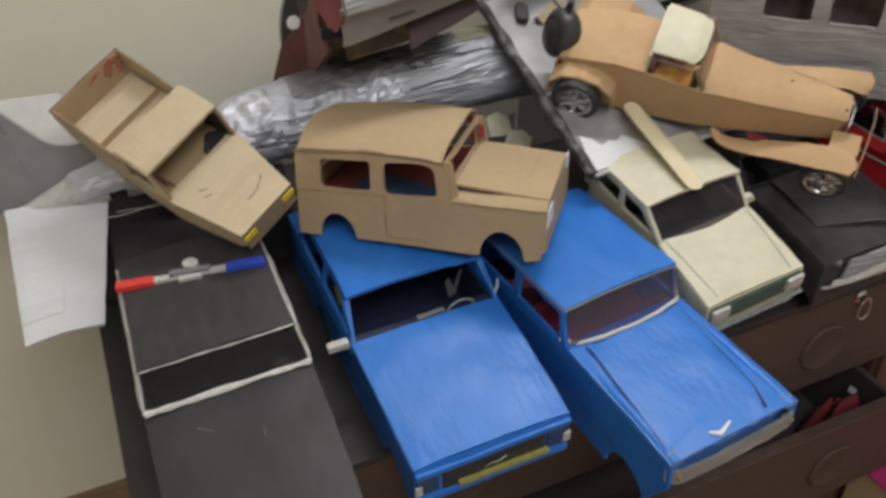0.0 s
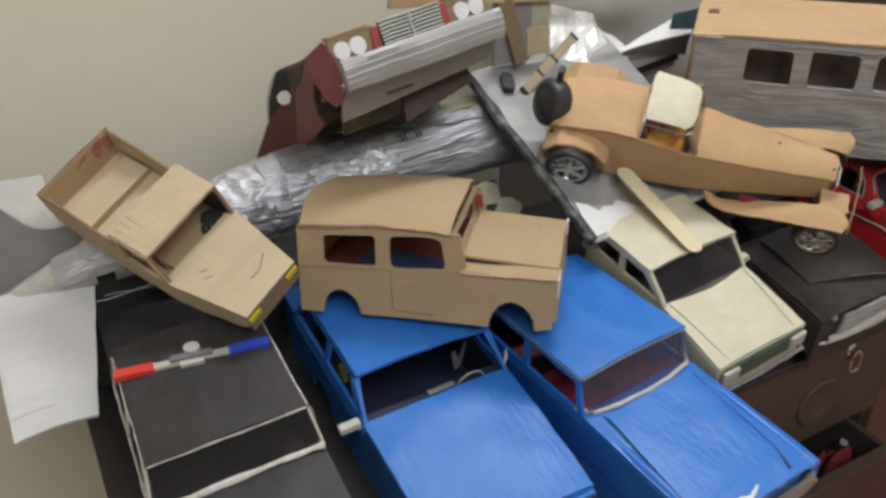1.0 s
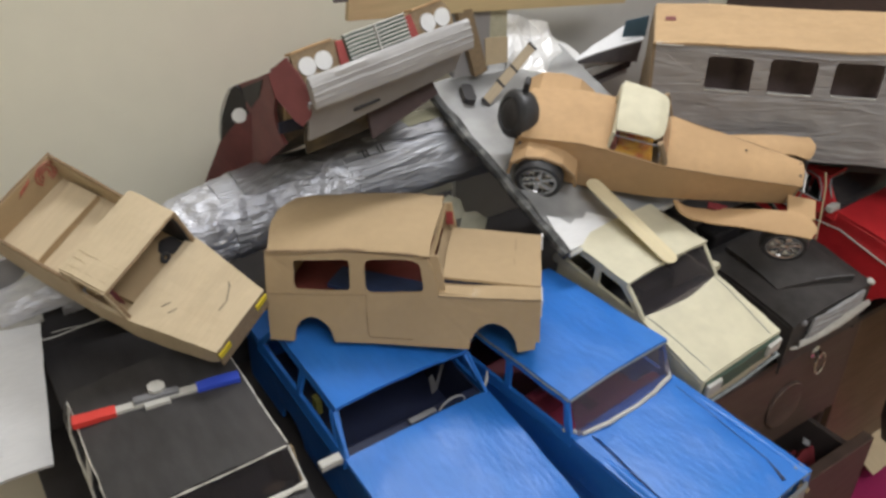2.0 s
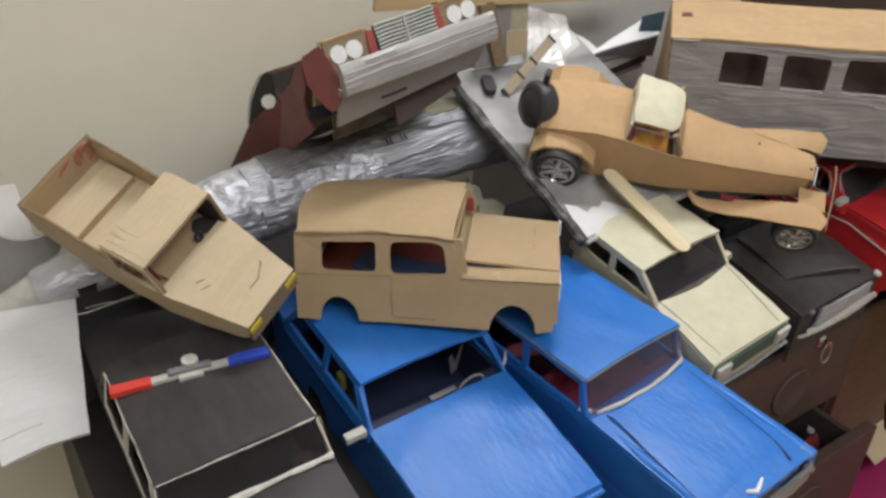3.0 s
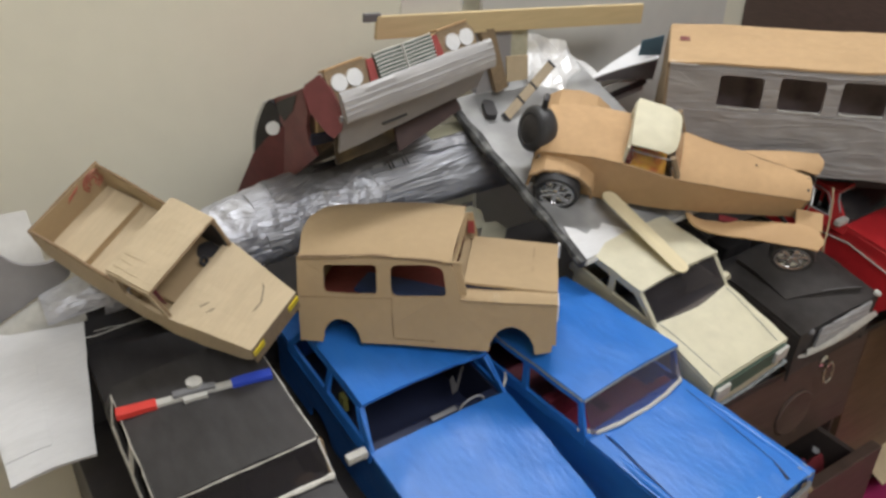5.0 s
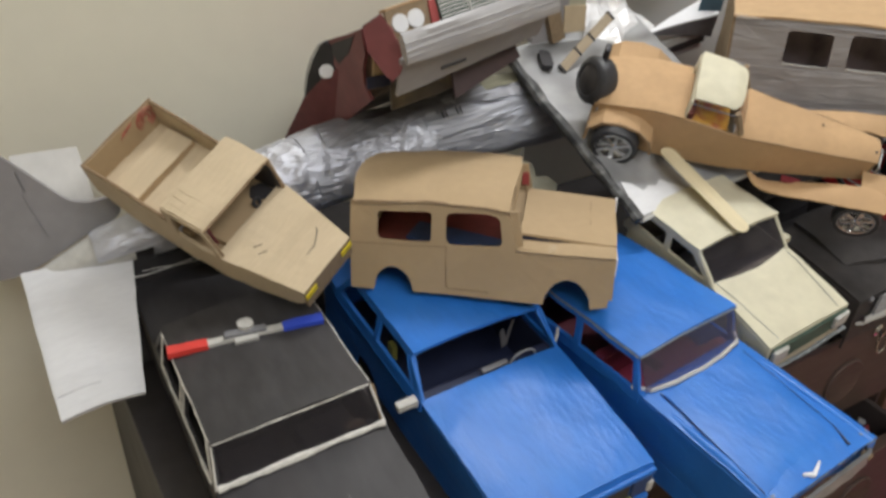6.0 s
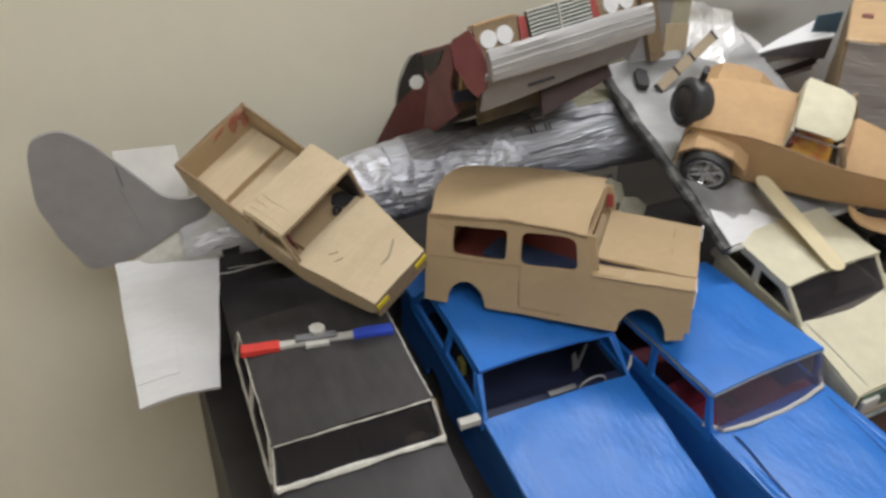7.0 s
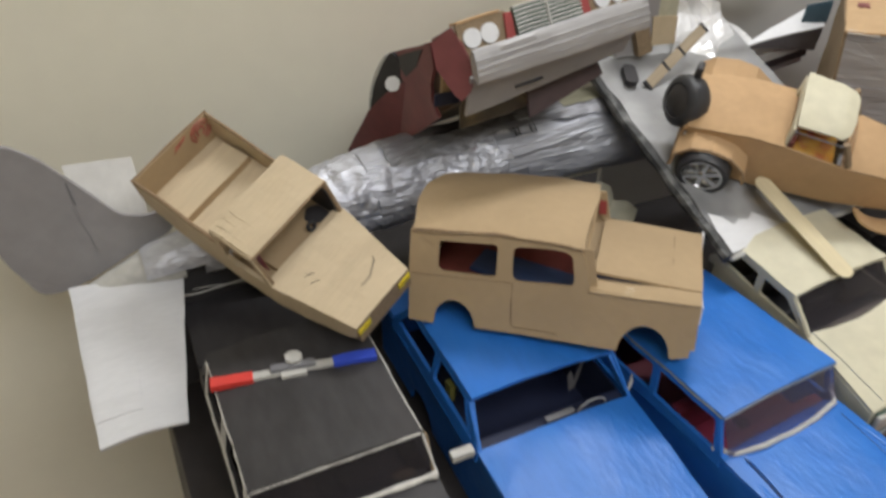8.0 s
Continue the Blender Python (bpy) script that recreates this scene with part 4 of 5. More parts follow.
    part("red_end", box(-0.006, -0.081, 0.0, 0.006, -0.040, 0.007, 0.001, m), REDSTRIP, bar, "red card end")
    part("blue_end", box(-0.006, 0.038, 0.0, 0.006, 0.081, 0.007, 0.001, m), BLUESTRIP, bar, "blue card end")
    part("centre_block", box(-0.0055, -0.023, 0.004, 0.003, 0.021, 0.010, 0.001, m), GREYMID, bar, "dark grey centre block")
    part("siren_disc", plate(arc(-0.008, 0.001, 0.0088, 22.5, 337.5, 7), (), 0.004, m @ Matrix.Translation((0, 0, 0.010))), PALEPART, bar, "pale octagonal disc")
    part("front_plate", box(0.004, -0.014, 0.002, 0.011, 0.011, 0.007, 0.001, m), PALEPART, bar)
    return c


def black_classic():
    W, Lf, nw = 0.175, 0.14, 0.085
    h = W / 2
    c = thing("model_saloon", pose(0.646, 0.026, 0.602, 1.0, 3.5, -89.0), "dull black classic model saloon with a crumpled silver grille", "model car")
    saloon(c, BLACKCAR, W, Lf, 0.04, 0.030, -0.018, 0.12, 0.22, -0.004, -0.095, inside=BLACK, roof_in=0.9, nose_w=nw)
    # raised bonnet panel cut off at a slant, with its front face in the dark
    part("bonnet_panel", surf(lambda u, v: (lerp(0.0, lerp(0.088, 0.124, v), u), lerp(-0.052, 0.062, v), 0.0105 - 0.016 * u ** 1.5 + 0.004 * math.sin(math.pi * v) ** 0.5), 10, 10, 0.009, rough=0.001), BLACKCAR, c, "raised black bonnet panel", True)
    part("bonnet_trim", sweep([(lerp(0.104, 0.124, k / 6), lerp(0.004, 0.060, k / 6), -0.0045 + 0.004 * math.sin(math.pi * (0.5 + 0.45 * k / 6))) for k in range(7)], 0.0006, 6), GREYMID, c, "scratched grey bonnet edge")
    def crumpled_grille(u, v):
        y = lerp(lerp(-0.049, 0.060, u), lerp(-0.0535, 0.0595, u), v)
        return (Lf + 0.003 + 0.0012 * math.sin(34 * v + 3 * u), y, lerp(lerp(-0.0168, -0.0145, u) + 0.0008 * math.sin(23 * u), lerp(-0.0455, -0.0385, u), v))
    g = part("grille", surf(crumpled_grille, 22, 30, 0.003, rough=0.0011, freq=85), GREYPART, c, "crumpled silver tape grille")
    part("grille_gap", sweep([(Lf + 0.0052, lerp(-0.050, 0.058, k / 10), lerp(-0.0415, -0.0345, k / 10) + 0.0007 * math.sin(3 * k)) for k in range(11)], [0.0006 + 0.0005 * abs(math.sin(1.7 * k)) for k in range(11)], 5), GREYDARK, g, "dark gap above the bumper")
    upper = [(0.0, -0.066, -0.047), (0.3, -0.015, -0.048), (0.6, 0.030, -0.043), (0.85, 0.066, -0.040), (1.0, 0.083, -0.043)]
    lower = [(0.0, -0.082, -0.049), (0.3, -0.022, -0.057), (0.6, 0.022, -0.062), (0.85, 0.058, -0.052), (1.0, 0.079, -0.046)]
    def band(u, v):
        (y0, z0), (y1, z1) = along(u, upper), along(u, lower)
        return (Lf + 0.003 + 0.004 * math.sin(math.pi * v), lerp(y0, y1, v), lerp(z0, z1, v))
    part("bumper", surf(band, 24, 8, 0.003, rough=0.0009, freq=60), PALEPART, c, "bent silver card bumper")
    for y, z, r, m in ((0.080, -0.0135, 0.0045, PALEPART), (-0.062, -0.020, 0.0050, GREYMID)):
        part("headlamp", lathe([(0.001, 0.003), (r * 0.6, 0.002), (r, -0.001), (r, -0.006), (0.001, -0.006)], 20, Matrix.Translation((Lf + 0.001, y, z)) @ Matrix.Rotation(radians(-90), 4, "Z")), m, c, "small grey headlamp", True)
    return c


def red_classic():
    W, Lf, nw = 0.19, 0.17, 0.09
    h = W / 2
    c = thing("model_saloon", pose(0.862, -0.018, 0.632, 0.0, 3.0, -88.0), "glossy red model saloon with thin grey window frames", "model car")
    saloon(c, RED, W, Lf, 0.035, 0.036, -0.028, 0.14, 0.25, -0.004, -0.115, inside=BLACK, roof_in=0.88, nose_w=nw, pillar=0.022)
    for s in (-1, 1):
        part("side_strip", sweep([(Lf - 0.004, s * (nw + 0.001), -0.055), (0.0775, s * (h - 0.001), -0.038), (0.011, s * (h + 0.001), -0.022), (-0.046, s * (h + 0.001), -0.026), (-0.12, s * (h + 0.001), -0.024)], 0.0011, 6), PALEPART, c, "thin silver side strip", True)
        part("window_frame", sweep([(-0.031, s * (h - 0.001), 0.003), (-0.037, s * h * 0.93, 0.022), (-0.046, s * h * 0.90, 0.031), (-0.060, s * h * 0.895, 0.033), (-0.098, s * h * 0.895, 0.032), (-0.099, s * (h - 0.001), 0.003), (-0.031, s * (h - 0.001), 0.003)], 0.0012, 6), GREYPART, c, "thin grey window frame")
    part("window_frame", sweep([(-0.010, -h + 0.004, 0.003), (-0.026, -h * 0.92, 0.028), (-0.032, -h * 0.84, 0.036), (-0.032, h * 0.84, 0.036), (-0.026, h * 0.92, 0.028), (-0.010, h - 0.004, 0.003)], 0.0014, 6), GREYPART, c, "thin grey windscreen frame")
    screen(c, h - 0.006, h * 0.86, -0.008, -0.030, 0.036, SCREEN_TINT, "film windscreen tinted for reflections and a dark cabin")
    door_mirror(c, -0.008, -h - 0.004, 0.006, 0.022, PALEPART)
    return c


blue_flat()
blue_chromed()
cream_hatch()
black_patrol()
black_classic()
red_classic()


# ---- roadster ----
def roadster():
    c = thing("model_roadster", pose(0.408, 0.1933, 0.7446, 23.1, 10.3, -44.3), "tan cardboard model roadster with cream roof, propped on a wing", "model car")
    # x, half width, upper edge, lower edge
    T = [(-0.031, 0.042, 0.043, -0.004), (-0.010, 0.044, 0.052, -0.010), (0.03, 0.045, 0.060, -0.012), (0.07, 0.0445, 0.0626, -0.012), (0.143, 0.0423, 0.0565, -0.004), (0.22, 0.033, 0.057, 0.009), (0.3055, 0.021, 0.0573, 0.023)]
    for s in (-1, 1):
        def f(u, v):
            x = lerp(-0.031, 0.3055, u)
            w, a, b = along(x, T)
            return (x, s * w, lerp(a, b, v))
        part("side_panel", surf(f, 24, 4, 0.003 * s, rough=0.0006), KRAFT_TAN, c, "", True)
    def deck(u, v):
        x = lerp(-0.034, 0.072, u)
        w, a, b = along(x, T)
        return (x, lerp(-w, w, v) * 1.02, a + 0.002 + 0.006 * math.sin(math.pi * v) ** 0.7 + 0.010 * max(0, 1 - u * 4) * math.sin(math.pi * v))
    part("rear_deck", surf(deck, 12, 12, 0.003, rough=0.0014), KRAFT_TAN, c, "curved tan card rear deck", True)
    part("tail_roll", sweep([(-0.033, lerp(-0.040, 0.040, k / 8), 0.036 + 0.012 * math.sin(math.pi * k / 8)) for k in range(9)], [0.004 + 0.006 * math.sin(math.pi * k / 8) for k in range(9)], 10), KRAFT_TAN, c, "", True)
    part("tail_panel", surf(lambda u, v: (-0.032 - 0.004 * math.sin(math.pi * u), lerp(-0.040, 0.040, v), lerp(0.040, -0.004, u) + 0.006 * math.sin(math.pi * v) * (1 - u)), 6, 8, 0.003), KRAFT_TAN, c, "", True)
    def bonnet(u, v):
        x = lerp(0.134, 0.309, u)
        w, a, b = along(x, T)
        return (x, lerp(-w, w, v) * 1.03, a + 0.001 + lerp(0.010, 0.008, u) * math.sin(math.pi * v) ** 0.8)
    part("bonnet", surf(bonnet, 14, 12, 0.003, rough=0.0010), KRAFT_TAN, c, "tapered tan card bonnet", True)
    for s in (-1, 1):
        for x0, x1 in ((-0.030, 0.070), (0.145, 0.303)):
            pts = []
            for k in range(13):
                x = lerp(x0, x1, k / 12)
                w, a, b = along(x, T)
                pts.append((x, s * (w + 0.0008), a + 0.0012))
            # dark rod draws the change of shade between top and side
            part("edge_shade_line", sweep(pts, 0.0005, 5), KRAFT_EDGE, c, "thin dark line for the shade change along the body edge")
        pts = []
        for k in range(7):
            a = radians(lerp(190, 0, k / 6))
            pts.append((0.004 + 0.0385 * 1.14 * math.cos(a), s * 0.0690, 0.011 + 0.0385 * 0.95 * math.sin(a)))
        if s < 0:
            part("cut_edge", sweep(pts, 0.0009, 5), KRAFT_EDGE, c, "dark cut edge of the rear wing")
    part("ink_dot", plate(arc(0, 0, 0.0016, 0, 320, 8), (), 0.0006, Matrix.Translation((0.236, 0.004, 0.0690))), BLACK, c)
    part("nose_panel", plate([(-0.021, 0.023), (0.021, 0.023), (0.021, 0.058), (0.010, 0.065), (-0.010, 0.065), (-0.021, 0.058)], (), 0.003, Matrix.Translation((0.303, 0, 0)) @ FRONT), BLACK, c)
    grille = part("radiator", plate(rrect(-0.018, 0.020, 0.018, 0.060, 0.006), (rrect(-0.013, 0.025, 0.013, 0.055, 0.004),), 0.004, Matrix.Translation((0.306, 0, 0)) @ FRONT), KRAFT_DULL, c, "dull brown card radiator frame")
    for s in (-1, 1):
        part("headlamp", lathe([(0.001, 0.003), (0.003, 0.002), (0.0045, 0.0), (0.004, -0.008), (0.001, -0.010)], 18, Matrix.Translation((0.310, s * 0.026, 0.036)) @ Matrix.Rotation(radians(-90), 4, "Z")), TAPE_PALE, c, "silver headlamp", True)
    part("grille_shell", sweep([(0.313, -0.020, 0.018), (0.314, -0.020, 0.050), (0.314, 0.0, 0.060), (0.314, 0.020, 0.050), (0.313, 0.020, 0.018)], 0.0013, 6), BUMPER, c, "thin silver hoop", True)
    part("front_apron", surf(lambda u, v: (lerp(0.300, 0.333, u), lerp(-0.052, -0.022, v), 0.0385 + 0.002 * u + 0.002 * v), 6, 8, 0.003, rough=0.001), KRAFT_TAN, c, "tan card apron beside the nose", True)
    part("front_bar", sweep([(0.335, -0.079, 0.0375), (0.338, -0.045, 0.046), (0.339, -0.010, 0.056), (0.338, 0.010, 0.060)], 0.0011, 8, None, None, 1.5), KRAFT_DULL, c, "thin brown strip across the wing end", True)
    # front wings: long waved strips, x, inner height, outer height
    W = [(0.168, 0.014, 0.022), (0.184, 0.002, 0.014), (0.198, 0.0015, 0.012), (0.221, 0.008, 0.0153), (0.268, 0.0285, 0.0298), (0.304, 0.041, 0.0378), (0.334, 0.0385, 0.043)]
    for s in (-1, 1):
        def wing(u, v):
            x = lerp(0.168, 0.334, u)
            a, b = along(x, W)
            end = math.sqrt(max(0.0, 1 - max(0, (u - 0.97) / 0.03) ** 2)) * math.sqrt(max(0.0, 1 - max(0, (0.08 - u) / 0.08) ** 2))
            y = lerp(0.046, lerp(0.070, 0.084, u), 0.5 + (v - 0.5) * (0.35 + 0.65 * end))
            return (x, s * y, lerp(a, b, v) + 0.003 * math.sin(math.pi * v))
        part("front_wing", surf(wing, 26, 8, 0.003 * s, rough=0.0010), KRAFT_TAN, c, "long waved card front wing", True)
    part("running_board", box(0.212, -0.050, 0.010, 0.236, -0.040, 0.013, 0.001), REDCLOTH, c, "red card strip below the body")
    # rear wings over the wheels
    for s in (-1, 1):
        def arch(u, v):
            a = radians(lerp(190, 0, u))
            r = (0.038 if s < 0 else 0.042) + 0.001 * math.sin(3 * a)
            return (0.004 + r * 1.14 * math.cos(a), s * lerp(0.043, 0.069 if s < 0 else 0.080, v), 0.012 + r * 0.95 * math.sin(a) - 0.002 * v)
        part("rear_wing", surf(arch, 6, 3, 0.0025 * s), KRAFT_TAN, c, "folded card rear wing")
        toy_wheel(c, 0.001, s * 0.070, 0.013, 0.030, 0.018, s)
        toy_wheel(c, 0.311, s * 0.067, 0.005, 0.028, 0.018, s)
        part("cabin_pillar", sweep([(0.141, s * 0.040, 0.060), (0.126, s * 0.0410, 0.092)], 0.0036, 6), KRAFT_DULL, c, "brown windscreen pillar")
        g = part("side_window", plate([(0.072, 0.058), (0.140, 0.056), (0.126, 0.092), (0.074, 0.093)], (), 0.0008, Matrix.Translation((0, s * 0.0425, 0)) @ SIDE), GLASS, c, "clear film side window")
        g.visible_shadow = False
        part("window_top", sweep([(0.072, s * 0.0435, 0.089), (0.125, s * 0.0435, 0.089)], 0.0008, 6), GREYMID, c)
    part("cabin_roof", surf(lambda u, v: (lerp(0.070 + 0.003 * abs(2 * v - 1) ** 4, 0.1300 - 0.010 * abs(2 * v - 1) ** 6, u), lerp(-0.0405, 0.0430, v) * lerp(1, 0.94, u), 0.1015 - 0.0060 * abs(2 * v - 1) ** 2.5 - 0.003 * max(0, u - 0.8) * 5), 14, 22, 0.004, rough=0.0006), CREAM, c, "cream card roof with rounded front corners", True)
    part("cabin_back", plate([(-0.042, 0.058), (0.042, 0.058), (0.042, 0.090), (-0.042, 0.090)], (rrect(-0.03, 0.066, 0.03, 0.083, 0.004),), 0.003, Matrix.Translation((0.070, 0, 0)) @ FRONT), CREAM, c)
    part("seat", box(0.078, -0.038, 0.020, 0.126, 0.038, 0.057, 0.004), YELLOWSEAT, c, "yellow and red seat")
    part("seat_back", box(0.073, -0.036, 0.030, 0.082, 0.036, 0.066, 0.004), ORANGE_RED, c)
    part("cabin_floor", box(0.06, -0.042, 0.006, 0.145, 0.042, 0.010), KRAFT_DULL, c)
    # spare wheel strapped to the tail, leaning back
    n = Vector((-0.78, -0.52, 0.33)).normalized()
    sp = Matrix.Translation((-0.044, -0.010, 0.048)) @ Vector((0, 1, 0)).rotation_difference(n).to_matrix().to_4x4()
    tyre = part("spare_wheel", lathe([(0.013, -0.014), (0.025, -0.015), (0.0295, -0.010), (0.0305, 0.0), (0.0295, 0.008), (0.0255, 0.012), (0.020, 0.013), (0.018, 0.010), (0.013, -0.014)], 32, sp), TYRE, c, "glossy black spare wheel on the tail", True)
    part("hub", lathe([(0.001, 0.0155), (0.009, 0.0150), (0.0150, 0.0135), (0.0195, 0.0115), (0.0195, -0.004), (0.001, -0.004)], 24, sp), BLACKCAR, tyre, "black hub", True)
    part("strap", box(-0.046, 0.002, 0.066, -0.038, 0.016, 0.090, 0.003), BLACK, c, "black strap end")
    part("windscreen", surf(lambda u, v: (lerp(0.141, 0.127, u) + 0.003 * math.sin(math.pi * v), lerp(-0.040, 0.040, v), lerp(0.060, 0.094, u)), 3, 10, 0.0008), BROWN_FILM, c, "brownish film windscreen", True).visible_shadow = False
    return c


roadster()


# ---- bus ----
def bus():
    c = thing("model_bus", pose(0.5768, 0.1755, 0.7268, 0.5, -2.0, -47.2), "grey duct-taped cardboard model bus with a bare card roof", "model bus")
    z0, z1, D, L = -0.027, 0.124, 0.178, 0.44
    outline = [(0, z0), (L, z0), (L, z1), (0, z1)]
    wins = [softened([(0.0668 + 0.0783 * k, 0.066), (0.0668 + 0.0783 * k + 0.0577, 0.0645), (0.0668 + 0.0783 * k + 0.0585, 0.1095), (0.0668 + 0.0783 * k + 0.001, 0.111)], 0.005) for k in range(4)]
    for y in (0, D - 0.005):
        s = part("side_panel", plate(outline, wins, 0.005, Matrix.Translation((0, y, 0)) @ SIDE), TAPE_GREY, c)
        if y == 0:
            for k in range(4):
                part("window_lip", sweep([(0.068 + 0.0783 * k + 0.055 * j / 4, -0.0005, 0.0645 + 0.0006 * math.sin(j * 2.2 + k)) for j in range(5)], 0.0012, 5), PALEPART, s, "pale tape lip")
            for k, (a, b, z, dz) in enumerate(((0.02, 0.17, 0.042, -0.004), (0.05, 0.12, 0.030, -0.002), (0.24, 0.42, 0.046, 0.002), (0.20, 0.34, 0.014, 0.006), (0.08, 0.26, 0.002, 0.003), (0.25, 0.43, 0.030, -0.006), (0.0, 0.43, 0.1165, 0.0))):
                part("tape_crease", sweep([(lerp(a, b, j / 8), -0.0004, z + dz * j / 8 + 0.0022 * math.sin(j * 1.3 + 2 * k)) for j in range(9)], [0.0004 + 0.0012 * math.sin(math.pi * j / 8) for j in range(9)], 6), TAPE_GREY, s)
    part("tape_wrap", surf(lambda u, v: (lerp(0.0, L, u), -0.0022, lerp(z0, 0.060, v)), 60, 26, 0.002, rough=0.0024, freq=40), TAPE_GREY, c, "wrinkled grey duct tape", True)
    part("roof", surf(lambda u, v: (lerp(-0.003, L + 0.002, u), lerp(-0.002, D + 0.003, v), z1 + 0.003 + 0.001 * math.sin(9 * u)), 20, 8, 0.003, rough=0.0014), KRAFT_ROOF, c, "bare card roof")
    part("roof_tape", surf(lambda u, v: (lerp(0.0, 0.035, u), -0.003 + 0.004 * v, z1 + 0.0005 + 0.003 * v), 6, 3, 0.0005, rough=0.0008), PAPER, c, "shiny tape at the roof corner")
    part("printed_mark", box(0.010, 0.090, z1 + 0.0035, 0.024, 0.108, z1 + 0.0052), MAROON, c, "brown printed mark")
    part("end_panel", surf(lambda u, v: (lerp(lerp(-0.002, -0.004, u), lerp(-0.019, -0.005, u), v), lerp(0.001, D - 0.002, v), lerp(z0, z1, u)), 8, 8, 0.004, rough=0.001), KRAFT_DULL, c, "dull brown card end, bowed outwards")
    part("end_panel", box(L - 0.004, 0.0, z0, L, D, z1), KRAFT_DULL, c)
    part("chassis", box(0.10, 0.06, z0 - 0.04, 0.42, 0.165, z0, 0.002), BLACK, c, "dark underbody")
    part("floor_card", box(0.003, 0.005, z0, L - 0.004, D - 0.005, z0 + 0.004), BLACK, c)
    part("inner_wall", box(0.004, 0.06, z0 + 0.004, L - 0.005, 0.064, z1 - 0.004), BUS_IN, c, "dull brown lining inside")
    return c


bus()


# ---- model aeroplane ----
def aeroplane():
    c = thing("model_aeroplane", Matrix.Identity(4), "silver-taped model aeroplane with white wings lying along the wall", "model aeroplane")
    A = [(-0.318, 0.355, 0.614, 0.004), (-0.24, 0.352, 0.634, 0.021), (-0.12, 0.348, 0.655, 0.036), (0.0, 0.345, 0.674, 0.049), (0.16, 0.34, 0.690, 0.051), (0.30, 0.335, 0.700, 0.052), (0.40, 0.33, 0.704, 0.052)]
    def skin(u, v):
        x = lerp(-0.318, 0.40, u)
        y, z, r = along(x, A)
        a = 2 * math.pi * v
        r *= 1 + 0.03 * math.sin(5 * a + 20 * u)
        return (x, y - r * math.sin(a), z + r * 0.96 * math.cos(a))
    part("fuselage", surf(lambda u, v: skin(0.19 + 0.52 * u + 0.004 * noise.noise(Vector((u * 90, v * 40, 3))), v + 0.010 * noise.noise(Vector((u * 90, v * 40, 9)))), 96, 52, 0.002, rough=0.0034, freq=74), TAPE, c, "wrinkled silver tape fuselage")
    part("forward_tube", surf(lambda u, v: skin(0.70 + 0.30 * u, v), 60, 60, 0.002, rough=0.0016, freq=46), TAPE_SMOOTH, c, "smooth silver-taped forward tube", True)
    part("tail_cone", surf(lambda u, v: skin(0.16 * u, v), 16, 24, 0.002, rough=0.0012, freq=40), PALEPART, c, "off-white smooth tail cone", True)
    part("tape_collar", surf(lambda u, v: Vector(skin(0.10 + 0.10 * u, lerp(-0.02, 0.26, v))) + Vector((0, -math.sin(2 * math.pi * lerp(-0.02, 0.26, v)), math.cos(2 * math.pi * lerp(-0.02, 0.26, v)))) * 0.0036, 10, 18, 0.002, rough=0.0010, freq=60), TAPE, c, "collar of folded silver tape", True)
    for u0, u1, v0, v1 in ((0.103, 0.103, -0.02, 0.26), (0.103, 0.20, 0.26, 0.26), (0.103, 0.20, -0.02, -0.02)):
        rim = []
        for k in range(13):
            a = lerp(v0, v1, k / 12)
            rim.append(Vector(skin(lerp(u0, u1, k / 12), a)) + Vector((0, -math.sin(2 * math.pi * a), math.cos(2 * math.pi * a))) * 0.0040)
        part("collar_edge", sweep(rim, 0.0010, 5), GREYDARK, c, "dark collar edge")
    part("loose_thread", sweep([(-0.225, 0.322, 0.607), (-0.20, 0.317, 0.606), (-0.17, 0.316, 0.609), (-0.135, 0.318, 0.612)], 0.0009, 5), PALEPART, c, "pale loose tape thread")
    # dark strip carries the wagon's shade and reflection on the tube top
    part("shaded_tape_strip", surf(lambda u, v: Vector(skin(0.50 + 0.49 * u, lerp(-0.17, 0.105 + 0.02 * math.sin(9 * u) + 0.008 * math.sin(31 * u), v))) + Vector((0, -0.001, 0.0042)), 70, 24, 0.001, rough=0.0024, freq=60), TAPE_SHADED, c, "tape strip along the top, darkened for the wagon's shade", True)
    # tape patch; its olive colour also stands for a brownish reflection
    part("yellowish_patch", surf(lambda u, v: Vector(skin(0.83 + 0.10 * u, lerp(-0.12, 0.05, v))) + Vector((0, -0.0015, 0.0056)), 12, 10, 0.001, rough=0.001, freq=60), OLIVE_TAPE, c, "yellowish tape patch", True)
    part("yellowish_patch", surf(lambda u, v: Vector(skin(0.235 + 0.05 * u, lerp(0.02, 0.13, v))) + Vector((0, -0.001, 0.0035)), 10, 10, 0.001, rough=0.001, freq=60), WORNCARD, c, "yellowish tape patch", True)
    for x in (0.03, 0.190, 0.222):
        y, z, r = along(x, A)
        part("tape_band", lathe([(r + 0.0015, -0.011), (r + 0.0022, 0.0), (r + 0.0015, 0.012), (r - 0.004, 0.012), (r - 0.004, -0.011), (r + 0.0015, -0.011)], 36, Matrix.Translation((x, y, z)) @ Matrix.Rotation(radians(-88), 4, "Z") @ Matrix.Rotation(radians(8), 4, "X")), TAPE_SMOOTH, c, "band of silver tape", True)
    for s, x0 in ((1, 0.200), (-1, 0.222)):
        y, z, r = along(x0, A)
        for k in range(2):
            part("black_tick", box(-0.0006, -0.001, -0.006, 0.0006, 0.001, 0.006, 0, Matrix.Translation((x0 + 0.006 * k, y - r * 0.62 - 0.004, z + r * 0.80 + 0.004)) @ Matrix.Rotation(radians(-25), 4, "Y")), BLACK, c)
